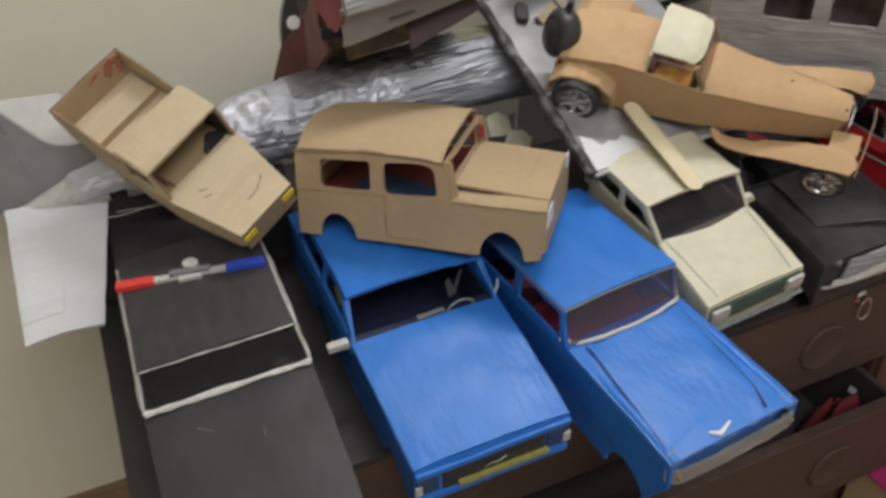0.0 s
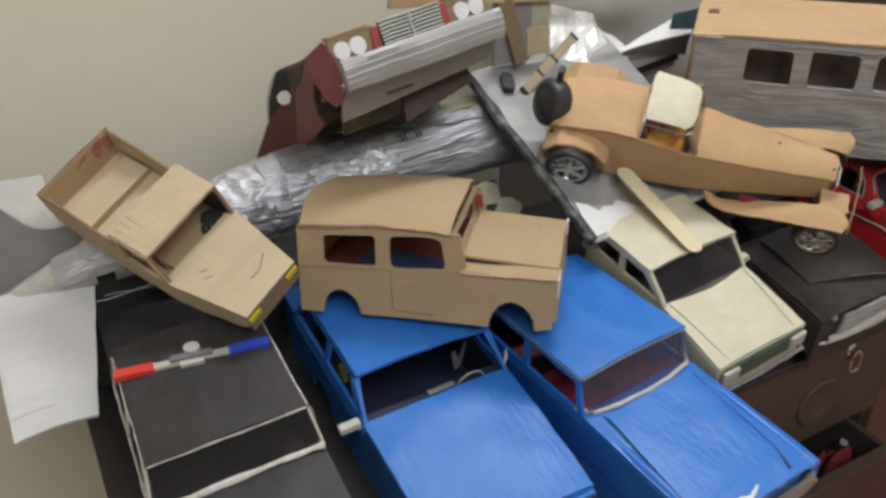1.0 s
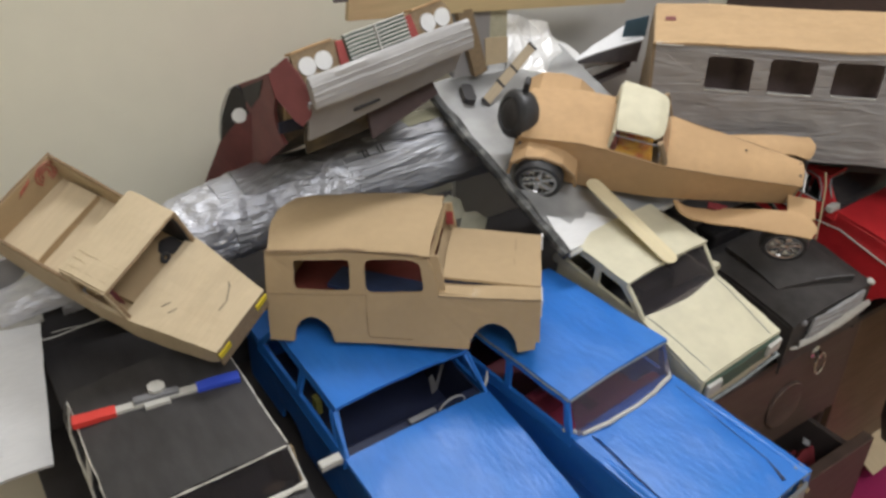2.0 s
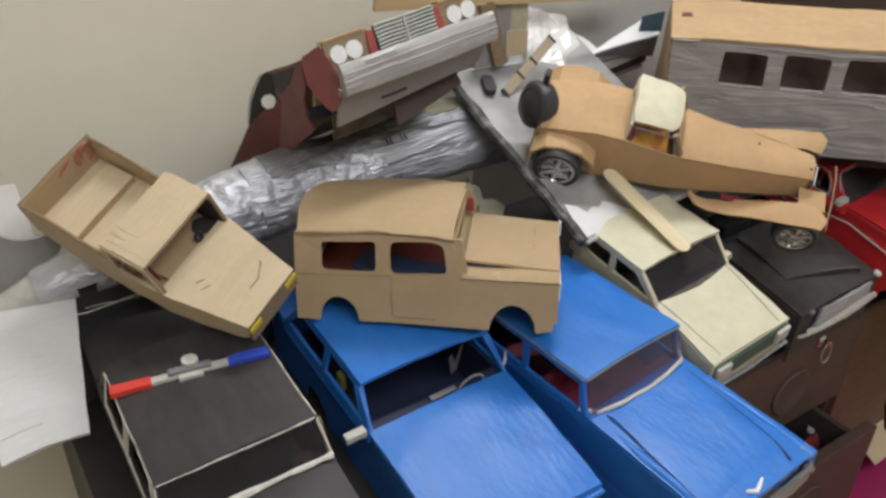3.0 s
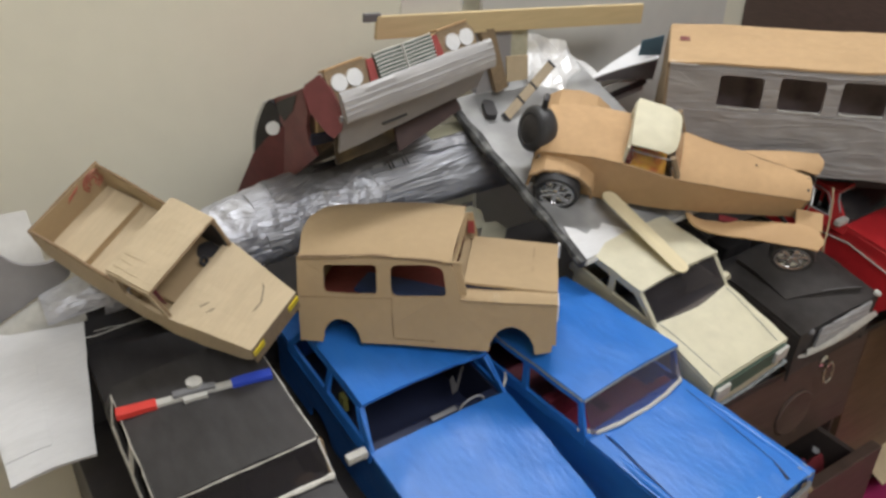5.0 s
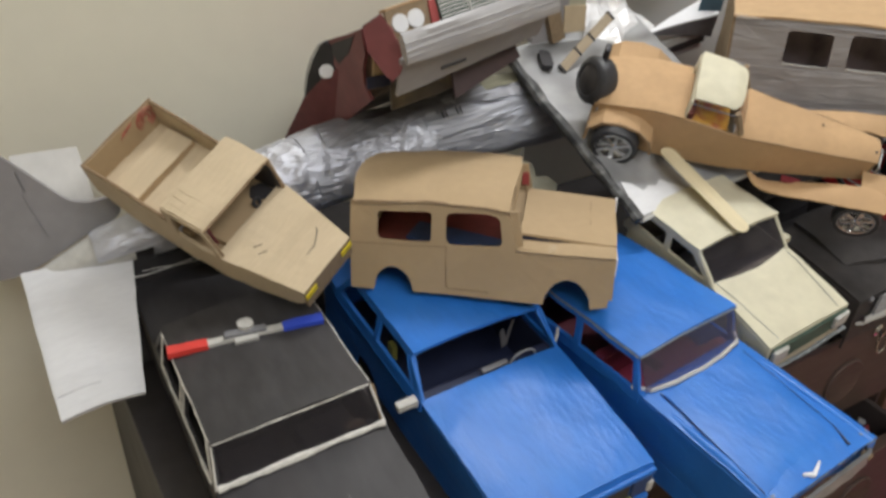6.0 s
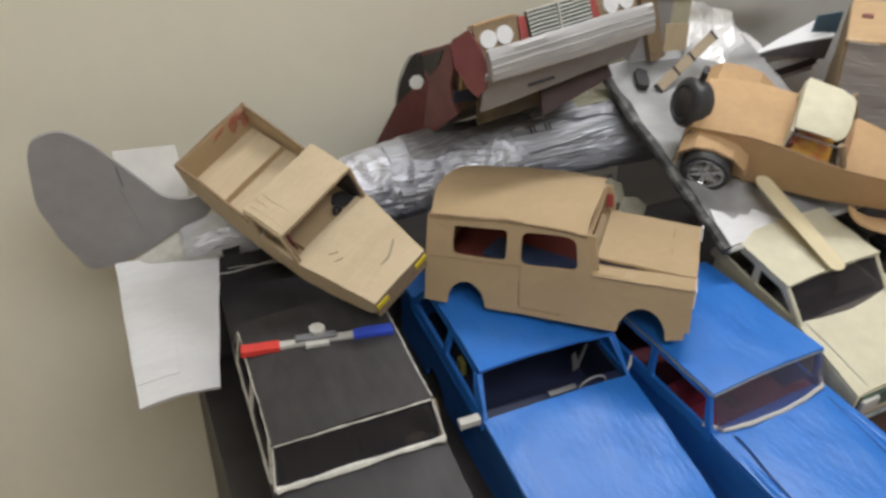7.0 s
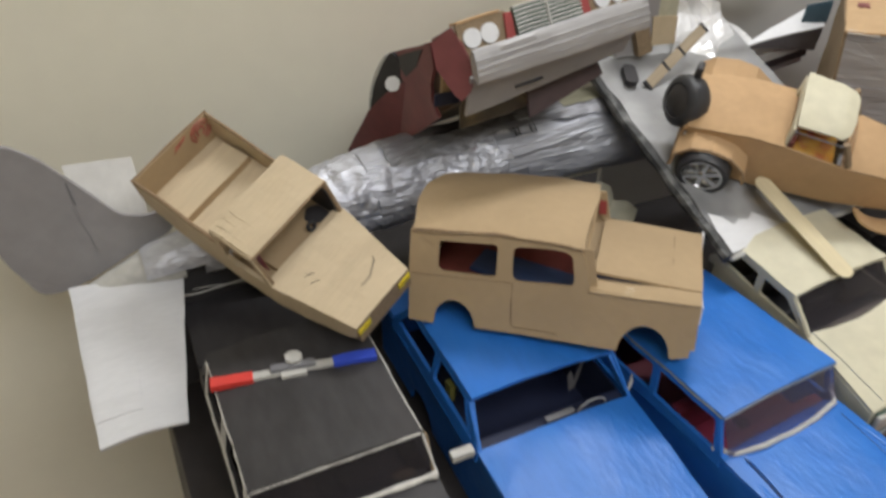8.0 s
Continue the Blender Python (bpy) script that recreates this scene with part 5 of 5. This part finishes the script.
    fin = softened([(-0.391, 0.775), (-0.382, 0.792), (-0.352, 0.799), (-0.325, 0.778), (-0.304, 0.753), (-0.257, 0.692), (-0.231, 0.686), (-0.20, 0.692), (-0.205, 0.660), (-0.24, 0.648), (-0.303, 0.619), (-0.330, 0.611), (-0.357, 0.612), (-0.380, 0.66), (-0.396, 0.71)], 0.012)
    f = part("fin", plate(fin, (), 0.006, Matrix.Translation((0, 0.374, 0)) @ SIDE), GREY, c, "grey upright tail fin")
    part("hinge_notch", sweep([(-0.303, 0.3725, 0.745), (-0.301, 0.3725, 0.730), (-0.299, 0.3725, 0.718)], 0.0009, 5), GREYMID, f)
    part("hinge_line", sweep([(-0.3035, 0.3735, 0.716), (-0.297, 0.3735, 0.690), (-0.288, 0.3735, 0.655)], 0.0003, 5), GREYMID, f)
    # near tailplane sloping down to the camera's side, far one leaning on the wall
    a, b, d = Vector((-0.327, 0.358, 0.622)), Vector((-0.208, 0.333, 0.617)), Vector((-0.330, 0.170, 0.5510))
    tail = lambda u, v: a + (b - a) * u + (d - a) * v * (1 - 0.13 * u) + Vector((0.010, 0, 0)) * u * v * -3.4 + Vector((0, 0, 0.004)) * math.sin(math.pi * u)
    tp = part("tailplane", surf(tail, 12, 16, 0.005, rough=0.0012), WHITE, c, "white foamboard tailplane", True)
    flap = lambda u, v: Vector(tail(lerp(0.02, 0.52, u), lerp(0.22, 0.86, v))) + Vector((0, -0.001, 0.003))
    part("elevator", surf(flap, 8, 10, 0.003, rough=0.0008), WHITE, tp, "raised white elevator flap", True)
    part("tailplane", surf(lambda u, v: (lerp(-0.300, -0.225, u) - 0.004 * v, lerp(0.385, 0.436, v), lerp(0.655, 0.735, v) - 0.004 * u), 8, 8, 0.004), DUSTY, c, "white foamboard tailplane")
    # main wing across the fuselage
    P, Q, S = Vector((0.334, 0.054, 0.672)), Vector((0.590, 0.075, 0.680)), Vector((0.332, 0.360, 0.784))
    top = lambda u, v: P + (Q - P) * u + (S - P) * v
    w = part("wing", surf(top, 20, 20, 0.006, rough=0.0012, freq=18), SMUDGED, c, "smudged white wing panel", True)
    part("leading_edge", sweep([top(-0.01, k / 12) + Vector((0.0, 0, 0.001 * math.sin(3 * k))) for k in range(13)], [0.0072 + 0.0008 * math.sin(2.3 * k) + 0.0006 * math.sin(5.1 * k) for k in range(13)], 8), EDGE_BLACK, w, "rough black leading edge", True)
    patch = [(0.004, 0.008), (0.39, 0.008), (0.33, 0.060), (0.25, 0.125), (0.205, 0.105), (0.165, 0.118), (0.12, 0.105), (0.09, 0.150), (0.04, 0.178), (0.015, 0.10)]
    e1, e2 = (Q - P).normalized(), (S - P - (S - P).project(Q - P)).normalized()
    e3 = e1.cross(e2)
    flat = [((top(u, v) - P).dot(e1), (top(u, v) - P).dot(e2)) for u, v in patch]
    part("bare_patch", plate(flat, (), 0.0015, Matrix(((e1.x, e2.x, e3.x, P.x), (e1.y, e2.y, e3.y, P.y), (e1.z, e2.z, e3.z, P.z + 0.0015), (0, 0, 0, 1)))), WHITE, w, "torn bare white patch")
    part("near_edge", sweep([top(k / 10, -0.004) for k in range(11)], 0.0032, 6), PALEPART, w)
    part("black_spot", plate(rrect(-0.0085, -0.0165, 0.0085, 0.0165, 0.006), (), 0.008, Matrix.Translation(top(0.16, 0.86) + Vector((0, 0, 0.003))) @ Matrix.Rotation(radians(20), 4, "X") @ Matrix.Rotation(radians(-20), 4, "Z")), BLACK, w, "black foam plug")
    return c


aeroplane()


# ---- maroon wagon leaning nose-up on the wall ----
def maroon_wagon():
    c = thing("model_wagon", pose(0.1722, 0.2105, 0.9145, 8.7, -22.6, -91.9), "unfinished maroon model wagon leaning nose-up on the wall", "model car")
    b = 0.0988
    face = part("nose_panel", plate([(-b, -0.034), (b, -0.034), (b, 0.004), (0.092, 0.0165), (0.050, 0.0165), (0.040, 0.012), (-0.040, 0.012), (-0.046, 0.0165), (-b, 0.0165)], (), 0.004, Matrix.Translation((-0.005, 0, 0)) @ FRONT), KRAFT_DULL, c, "bare card nose panel")
    for y in (-0.0855, -0.0661, 0.0661, 0.0855):
        part("headlamp", plate(arc(0, 0, 0.0097, 11.25, 348.75, 15), (), 0.003, Matrix.Translation((-0.001, y, 0.0)) @ FRONT), PAPER, face, "white paper headlamp disc")
    for s in (-1, 1):
        part("red_panel", plate([(s * 0.040, -0.014), (s * 0.050, -0.014), (s * 0.047, 0.014), (s * 0.039, 0.014)], (), 0.003, Matrix.Translation((-0.001, 0, 0)) @ FRONT), REDDULL, face, "red card strip")
    g = part("grille", box(-0.001, -0.038, -0.0132, 0.004, 0.038, 0.0175, 0.0006), GREEN, face, "dark grille")
    for k in range(8):
        part("grille_bar", sweep([(0.005, -0.038, -0.012 + 0.0041 * k), (0.0055, 0, -0.0118 + 0.0041 * k), (0.005, 0.038, -0.012 + 0.0041 * k)], 0.0011, 6), PALEPART, g, "silver grille bar")
    part("grille_post", box(0.004, -0.001, -0.0132, 0.007, 0.001, 0.0175), PALEPART, g)
    random.seed(5)
    bump = part("bumper", surf(lambda u, v: (lerp(0.013, 0.009, v) + 0.0008 * math.sin(9 * math.pi * v), lerp(-b, b + 0.004, u), lerp(-0.0175, -0.0335, v)), 40, 30, 0.012, rough=0.0008, freq=45), TAPE_PALE, c, "layered pale silver tape bumper", True)
    for y in (-0.062, 0.020, 0.058):
        part("tape_seam", sweep([(lerp(0.0138, 0.0098, k / 5), y + 0.0012 * math.sin(2 * k), lerp(-0.0178, -0.0330, k / 5)) for k in range(6)], 0.0006, 5), GREYPART, bump)
    for v in (0.3, 0.62):
        part("tape_seam", sweep([(lerp(0.0136, 0.0097, v), lerp(-b, b, k / 10), lerp(-0.0175, -0.0335, v) + 0.0006 * math.sin(2.7 * k)) for k in range(11)], 0.0005, 5), GREYPART, bump)
    part("valance", surf(lambda u, v: (lerp(0.006, -0.034, v), lerp(-b - 0.002, b, u), lerp(-0.033, -0.072 + 0.012 * u, v)), 20, 6, 0.004, rough=0.001), GREY, c, "grey card apron", True)
    part("blue_line", box(0.002, -b + 0.004, -0.0372, 0.0035, 0.02, -0.0344), BLUE_CARD, c, "thin dark blue line below the bumper")
    part("underbody", surf(lambda u, v: (lerp(-0.070, -0.094, v), lerp(-b + 0.012, 0.004, u), lerp(-0.060, -0.092, v)), 10, 6, 0.004, rough=0.002), UNDERBODY, c, "dark brown unfinished underbody", True)
    part("black_slot", box(-0.020, -0.045, -0.0615, -0.016, -0.012, -0.0585), BLACK, c)
    part("apron_flap", plate([(-0.016, -0.104), (0.086, -0.084), (0.080, -0.050), (-0.008, -0.058)], (), 0.004, Matrix.Translation((-0.066, 0, 0)) @ FRONT), MAROON_DARK, c, "dark maroon card flap")
    # body side: door panel, rear panel bent outwards behind it, and the front wing bent round to the nose
    back = c.matrix_world.inverted()

    def leaning(origin, normal, along_u):
        """A plane of the leaning body: along it, down it, and out of it."""
        n = Vector(normal).normalized()
        u = Vector(along_u) - n * n.dot(Vector(along_u))
        u.normalize()
        v = n.cross(u)
        o = Vector(origin)
        return back @ Matrix(((u.x, v.x, n.x, o.x), (u.y, v.y, n.y, o.y), (u.z, v.z, n.z, o.z), (0, 0, 0, 1)))

    down = (0.0, 1.0, -0.6)
    door = leaning((0.07, 0.217, 0.913), (-0.9875, -0.0612, -0.1454), down)
    rear = leaning((0.084, 0.369, 0.755), (-0.853, -0.42, -0.31), down)
    wing = leaning((0.07, 0.217, 0.913), (-0.7222, -0.662, 0.2006), down)
    side = part("body_side", plate([(0.069, 0.028), (0.091, 0.040), (0.104, 0.057), (0.102, 0.077), (0.199, 0.086), (0.256, 0.089), (0.212, 0.059), (0.169, 0.025), (0.184, -0.0126), (0.1155, -0.0045), (0.056, 0.0022)], (), 0.004, door), MAROON, c, "maroon body side")
    part("window_film", plate([(0.166, -0.0035), (0.118, -0.0010), (0.078, 0.0035), (0.112, 0.0165), (0.153, 0.0210)], (), 0.001, door @ Matrix.Translation((0, 0, 0.0042))), BLACK, side, "dark side window")
    rear_panel = part("rear_side", plate(softened([(-0.048, -0.033), (-0.001, 0.0004), (0.045, 0.029), (0.095, 0.060), (0.190, 0.045), (0.1704, 0.0044), (0.0555, -0.0279), (0.0013, -0.0334)], 0.003), (), 0.004, rear), MAROON, c, "maroon rear panel bent outwards")
    part("rear_quarter", plate(softened([(-0.060, -0.068), (-0.044, -0.068), (-0.028, -0.0643), (0.018, -0.0492), (0.060, -0.0277), (0.005, -0.020), (-0.047, -0.022), (-0.052, -0.036)], 0.006), (), 0.003, rear @ Matrix.Translation((0, 0, -0.005))), BLACK, c, "dark rear quarter")
    part("clear_rim", sweep([rear @ Vector((x, y, -0.003)) for x, y in ((-0.046, -0.0695), (-0.028, -0.0665), (-0.004, -0.0595), (0.018, -0.0515), (0.040, -0.0410), (0.060, -0.0290))], 0.0012, 6), PALEPART, c, "pale film edge of the rear window", True)
    cap = leaning((0.0690, 0.3655, 0.7960), (-0.55, -0.68, 0.48), down)
    part("fuel_cap", plate(arc(0, 0, 0.0094, 22.5, 337.5, 7), (), 0.002, cap @ Matrix.Translation((0, 0, 0.006))), PAPER, rear_panel, "white paper disc on the side")
    part("front_wing", plate([(0.001, -0.001), (-0.003, 0.0205), (-0.003, 0.051), (0.0087, 0.0642), (0.0204, 0.068), (0.0248, 0.0602), (0.028, 0.043), (0.0316, 0.0297), (0.0262, 0.0049)], (), 0.004, wing @ Matrix.Translation((0, 0, -0.002))), MAROON, c, "maroon front wing bent round the wheel opening")
    part("wing_fold", plate([(0.054, 0.0000), (0.004, -0.001), (0.018, 0.012), (0.036, 0.024), (0.071, 0.030)], (), 0.004, door @ Matrix.Translation((0, 0, -0.003))), MAROON, c)
    part("arch_lining", box(0.082, 0.262, 0.815, 0.112, 0.268, 0.860, 0.001, back), KRAFT, c, "bare card wheel arch lining")
    part("blue_scrap", box(0.072, 0.258, 0.812, 0.104, 0.262, 0.826, 0.001, back), NAVY, c, "dark blue scrap in the wheel arch")
    for y0, y1 in ((-0.098, -0.050), (0.050, 0.092)):
        part("card_lid", box(-0.016, y0, 0.0165, 0.001, y1, 0.0190, 0.0006), KRAFT_TAN, face, "tan card lip above the lamps")
    # inner body and hidden bonnet, added to block the tube light above the fuselage
    added_hull = Matrix.Rotation(radians(-11), 4, "Y")
    part("added_hull", box(-0.30, -b + 0.016, -0.050, -0.060, b - 0.006, 0.004, 0.002, added_hull), UNDERBODY, c, "added inner body that keeps light off the fuselage")
    part("bonnet", box(-0.29, -b + 0.010, 0.004, -0.008, b - 0.002, 0.008, 0.001, added_hull), MAROON, c)
    return c


maroon_wagon()


# ---- odds and ends behind and on the models ----
def craft_stick():
    a, b = Vector((0.4165, 0.105, 0.7195)), Vector((0.4215, -0.030, 0.6765))
    d = (b - a).normalized()
    side = Vector((1, 0, 0)) - d * d.x
    side.normalize()
    up = side.cross(d)
    m = Matrix(((d.x, side.x, up.x, a.x), (d.y, side.y, up.y, a.y), (d.z, side.z, up.z, a.z), (0, 0, 0, 1)))
    L = (b - a).length
    out = arc(L - 0.0115, 0, 0.0115, -90, 90, 8) + arc(0.0, 0, 0.0115, 90, 270, 8)
    return solid("craft_stick", plate(out, (), 0.0018, None, None, 0.0004), BIRCH, "pale wooden craft stick lying on the cream model", "craft stick", m)


craft_stick()


def wooden_frame():
    c = thing("wooden_glider_frame", Matrix.Identity(4), "pale wooden strip frame standing behind the models", "wooden frame")
    plank = Matrix.Translation((0.207, 0.342, 0.9135)) @ Matrix.Rotation(radians(5.6), 4, "Y")
    part("plank", box(0.0, -0.004, -0.016, 0.47, 0.004, 0.013, 0.001, plank), PINE, c, "pale wooden plank")
    part("upper_board", box(0.040, 0.006, 0.004, 0.135, 0.010, 0.05, 0.001, plank), BOARD, c, "pale upper board")
    part("post", plate([(0.410, 0.890), (0.4590, 0.884), (0.4630, 0.795), (0.423, 0.798)], (), 0.006, Matrix.Translation((0, 0.350, 0)) @ SIDE), WORNCARD, c, "grey-beige post")
    part("post_face", plate([(0.420, 0.838), (0.4600, 0.834), (0.4615, 0.796), (0.4235, 0.799)], (), 0.003, Matrix.Translation((0, 0.346, 0)) @ SIDE), KRAFT_PALE, c, "pale tan lower face")
    part("dark_post", plate([(0.0, 0.0), (0.024, 0.0), (0.054, -0.090), (0.034, -0.095)], (), 0.010, Matrix.Translation((0.366, 0.338, 0.885)) @ SIDE), KRAFT_DULL, c, "brown card post")
    part("grey_block", box(0.37, 0.348, 0.790, 0.43, 0.360, 0.885, 0.002), GREY, c)
    part("black_end", box(-0.018, -0.002, 0.006, 0.006, 0.004, 0.017, 0.002, plank), GREYDARK, c, "dark clip on the plank end")
    return c


wooden_frame()


def slat():
    a, b = Vector((0.390, 0.302, 0.766)), Vector((0.492, 0.330, 0.8205))
    d = (b - a).normalized()
    up = Vector((0, -0.8, 0.6))
    side = up.cross(d).normalized()
    up = d.cross(side)
    m = Matrix(((d.x, side.x, up.x, a.x), (d.y, side.y, up.y, a.y), (d.z, side.z, up.z, a.z), (0, 0, 0, 1)))
    L = (b - a).length
    c = thing("craft_lath", m, "narrow brown card lath with dark bands", "lath")
    part("slat_body", box(0.0, -0.0068, -0.002, L, 0.0068, 0.002, 0.0006), WORNLATH, c)
    for x in (-0.001, L * 0.30, L * 0.56, L - 0.004):
        part("dark_band", box(x, -0.0073, -0.0024, x + 0.004, 0.0073, 0.0024), BLACK, c, "dark band")
    return c


slat()


def foil_lump():
    tl, tr, br, bl = Vector((0.500, 0.402, 0.846)), Vector((0.625, 0.402, 0.782)), Vector((0.620, 0.345, 0.756)), Vector((0.452, 0.338, 0.774))
    f = lambda u, v: (bl.lerp(br, u)).lerp(tl.lerp(tr, u), v) + Vector((0, 0, 0.012 * math.sin(math.pi * u) * v))
    return solid("crumpled_foil", surf(f, 10, 7, 0.001, rough=0.022, freq=22), FOIL, "crumpled shiny foil sheet behind the roadster", "foil", smooth=False)


foil_lump()


def paper_dart():
    c = thing("paper_dart", Matrix.Identity(4), "folded white paper dart with a dark underside", "paper dart")
    tip = Vector((0.583, 0.352, 0.7683))
    def tri(name, p, q, mat, lab):
        p, q = Vector(p), Vector(q)
        part(name, surf(lambda u, v: tip + (p - tip) * u + (q - p) * u * v + Vector((0, 0, 0.002 * math.sin(4 * u))), 8, 6, 0.0015), mat, c, lab)
    tri("upper_fold", (0.7564, 0.400, 0.7936), (0.739, 0.350, 0.7826), PAPER, "white upper fold")
    tri("lower_fold", (0.738, 0.353, 0.780), (0.737, 0.358, 0.744), GREYDARK, "dark lower fold")
    part("tail_card", plate([(0.700, 0.790), (0.750, 0.782), (0.752, 0.815), (0.7045, 0.8135)], (), 0.002, Matrix.Translation((0, 0.358, 0)) @ SIDE), TEAL, c, "teal card")
    for k, (z, m) in enumerate(((0.728, PALEPART), (0.712, BLACK), (0.700, TAPE_GREY))):
        part("folded_strip", plate([(0.600, z), (0.735, z + 0.020), (0.735, z + 0.034), (0.598, z + 0.012)], (), 0.002, Matrix.Translation((0, 0.362 + 0.006 * k, 0)) @ SIDE), m, c)
    return c


paper_dart()

solid("backing_board", box(0.44, 0.436, TOP, 0.99, 0.446, 1.02, 0.001), BOARD, "pale grey board standing upright behind the models", "board")


def card_scraps():
    for x, y, z, a, w, tilt in ((0.314, 0.268, 0.640, 20, 0.024, 48), (0.338, 0.250, 0.620, -25, 0.020, 40)):
        solid("card_scrap", plate([(-w, -0.5 * w), (w * 0.7, -0.8 * w), (w, 0.3 * w), (w * 0.2, 0.8 * w), (-w * 0.7, 0.65 * w)], (), 0.003), WORNCARD, "small pale card scrap behind the estate car", "card scrap", pose(x, y, z, tilt, 8, a), group="card scraps")


card_scraps()


def black_sheet():
    c = thing("black_card_sheet", Matrix.Identity(4), "scratched black card sheet standing below the aeroplane tail", "card sheet")
    part("sheet", surf(lambda u, v: (lerp(-0.245, 0.02, u), 0.338 - 0.03 * v + 0.004 * math.sin(5 * u), lerp(0.630 - 0.01 * u, TOP, v)), 16, 8, 0.003, rough=0.001), BLACK, c)
    for a, b in (((-0.20, 0.606), (-0.105, 0.598)), ((-0.165, 0.584), (-0.10, 0.583))):
        part("scratch", sweep([(lerp(a[0], b[0], k / 5), 0.327, lerp(a[1], b[1], k / 5) + 0.0008 * math.sin(2 * k)) for k in range(6)], 0.0007, 5), PALEPART, c, "pale scratched line")
    return c


black_sheet()


STYLE["uneven"] = 0.0
# ---- things in and before the chest ----
def heap(name, x, y, z, sx, sy, sz, material, label, seed, skew=0.0):
    f = lambda u, v: (x + sx * (u - 0.5), y + sy * (v - 0.5) + skew * sx * u, z + sz * (math.sin(math.pi * u) * math.sin(math.pi * v)) ** 0.6 * (0.7 + 0.5 * noise.noise(Vector((u * 4 + seed, v * 4, seed)))))
    return solid(name, surf(f, 24, 24, 0.003, rough=0.003, freq=40), material, label, "cloth", smooth=True)


heap("red_cloth", 0.731, -0.092, 0.160, 0.082, 0.070, 0.128, REDCLOTH, "crumpled dark red cloth in the open drawer", 1)
heap("green_cloth", 0.30, -0.110, 0.156, 0.16, 0.06, 0.05, GREEN, "dark green cloth in the open drawer", 4)
solid("paper_slip", plate([(0, 0), (0.05, 0.012), (0.046, 0.024), (-0.004, 0.010)], (), 0.002), PALEPART, "pale paper slip in the open drawer", "paper", pose(0.262, -0.125, 0.212, 20, 0, 25))
solid("small_tag", box(-0.008, -0.006, 0, 0.008, 0.006, 0.003, 0.001), GREYPART, "small grey tag on the red cloth in the open drawer", "tag", pose(0.748, -0.086, 0.258, 20, 10, 30))
carton = thing("carton", Matrix.Identity(4), "closed brown carton standing before the chest", "box")
part("carton_body", box(0.815, -0.60, GROUND, 1.14, -0.095, 0.070, 0.003), KRAFT, carton)
part("carton_flap", box(0.815, -0.60, 0.0705, 0.975, -0.095, 0.074, 0.001), KRAFT, carton)
heap("magenta_cloth", 0.960, -0.280, 0.076, 0.30, 0.38, 0.050, MAGENTA, "bright magenta cloth thrown over a carton", 7)
solid("printed_card", surf(lambda u, v: (lerp(0.925, 1.12, u), lerp(-0.130, -0.070, v), 0.122 + 0.030 * v + 0.004 * math.sin(4 * u)), 8, 6, 0.002, rough=0.002), KRAFT_PALE, "bent sheet of pale card over the cloth", "card")
solid("black_strap", sweep([(0.905, -0.116, 0.36), (0.900, -0.122, 0.31), (0.915, -0.126, 0.25), (0.94, -0.124, 0.19)], [0.006, 0.014, 0.016, 0.010], 8, None, None, 0.3), BLACK, "black strap hanging on the cupboard door", "strap")

setting("wardrobe_side", box(1.2, 0.10, GROUND, 2.1, WALL_Y - 0.003, 2.0, 0.003), BROWN, "dark brown wardrobe beside the wall", "wardrobe")
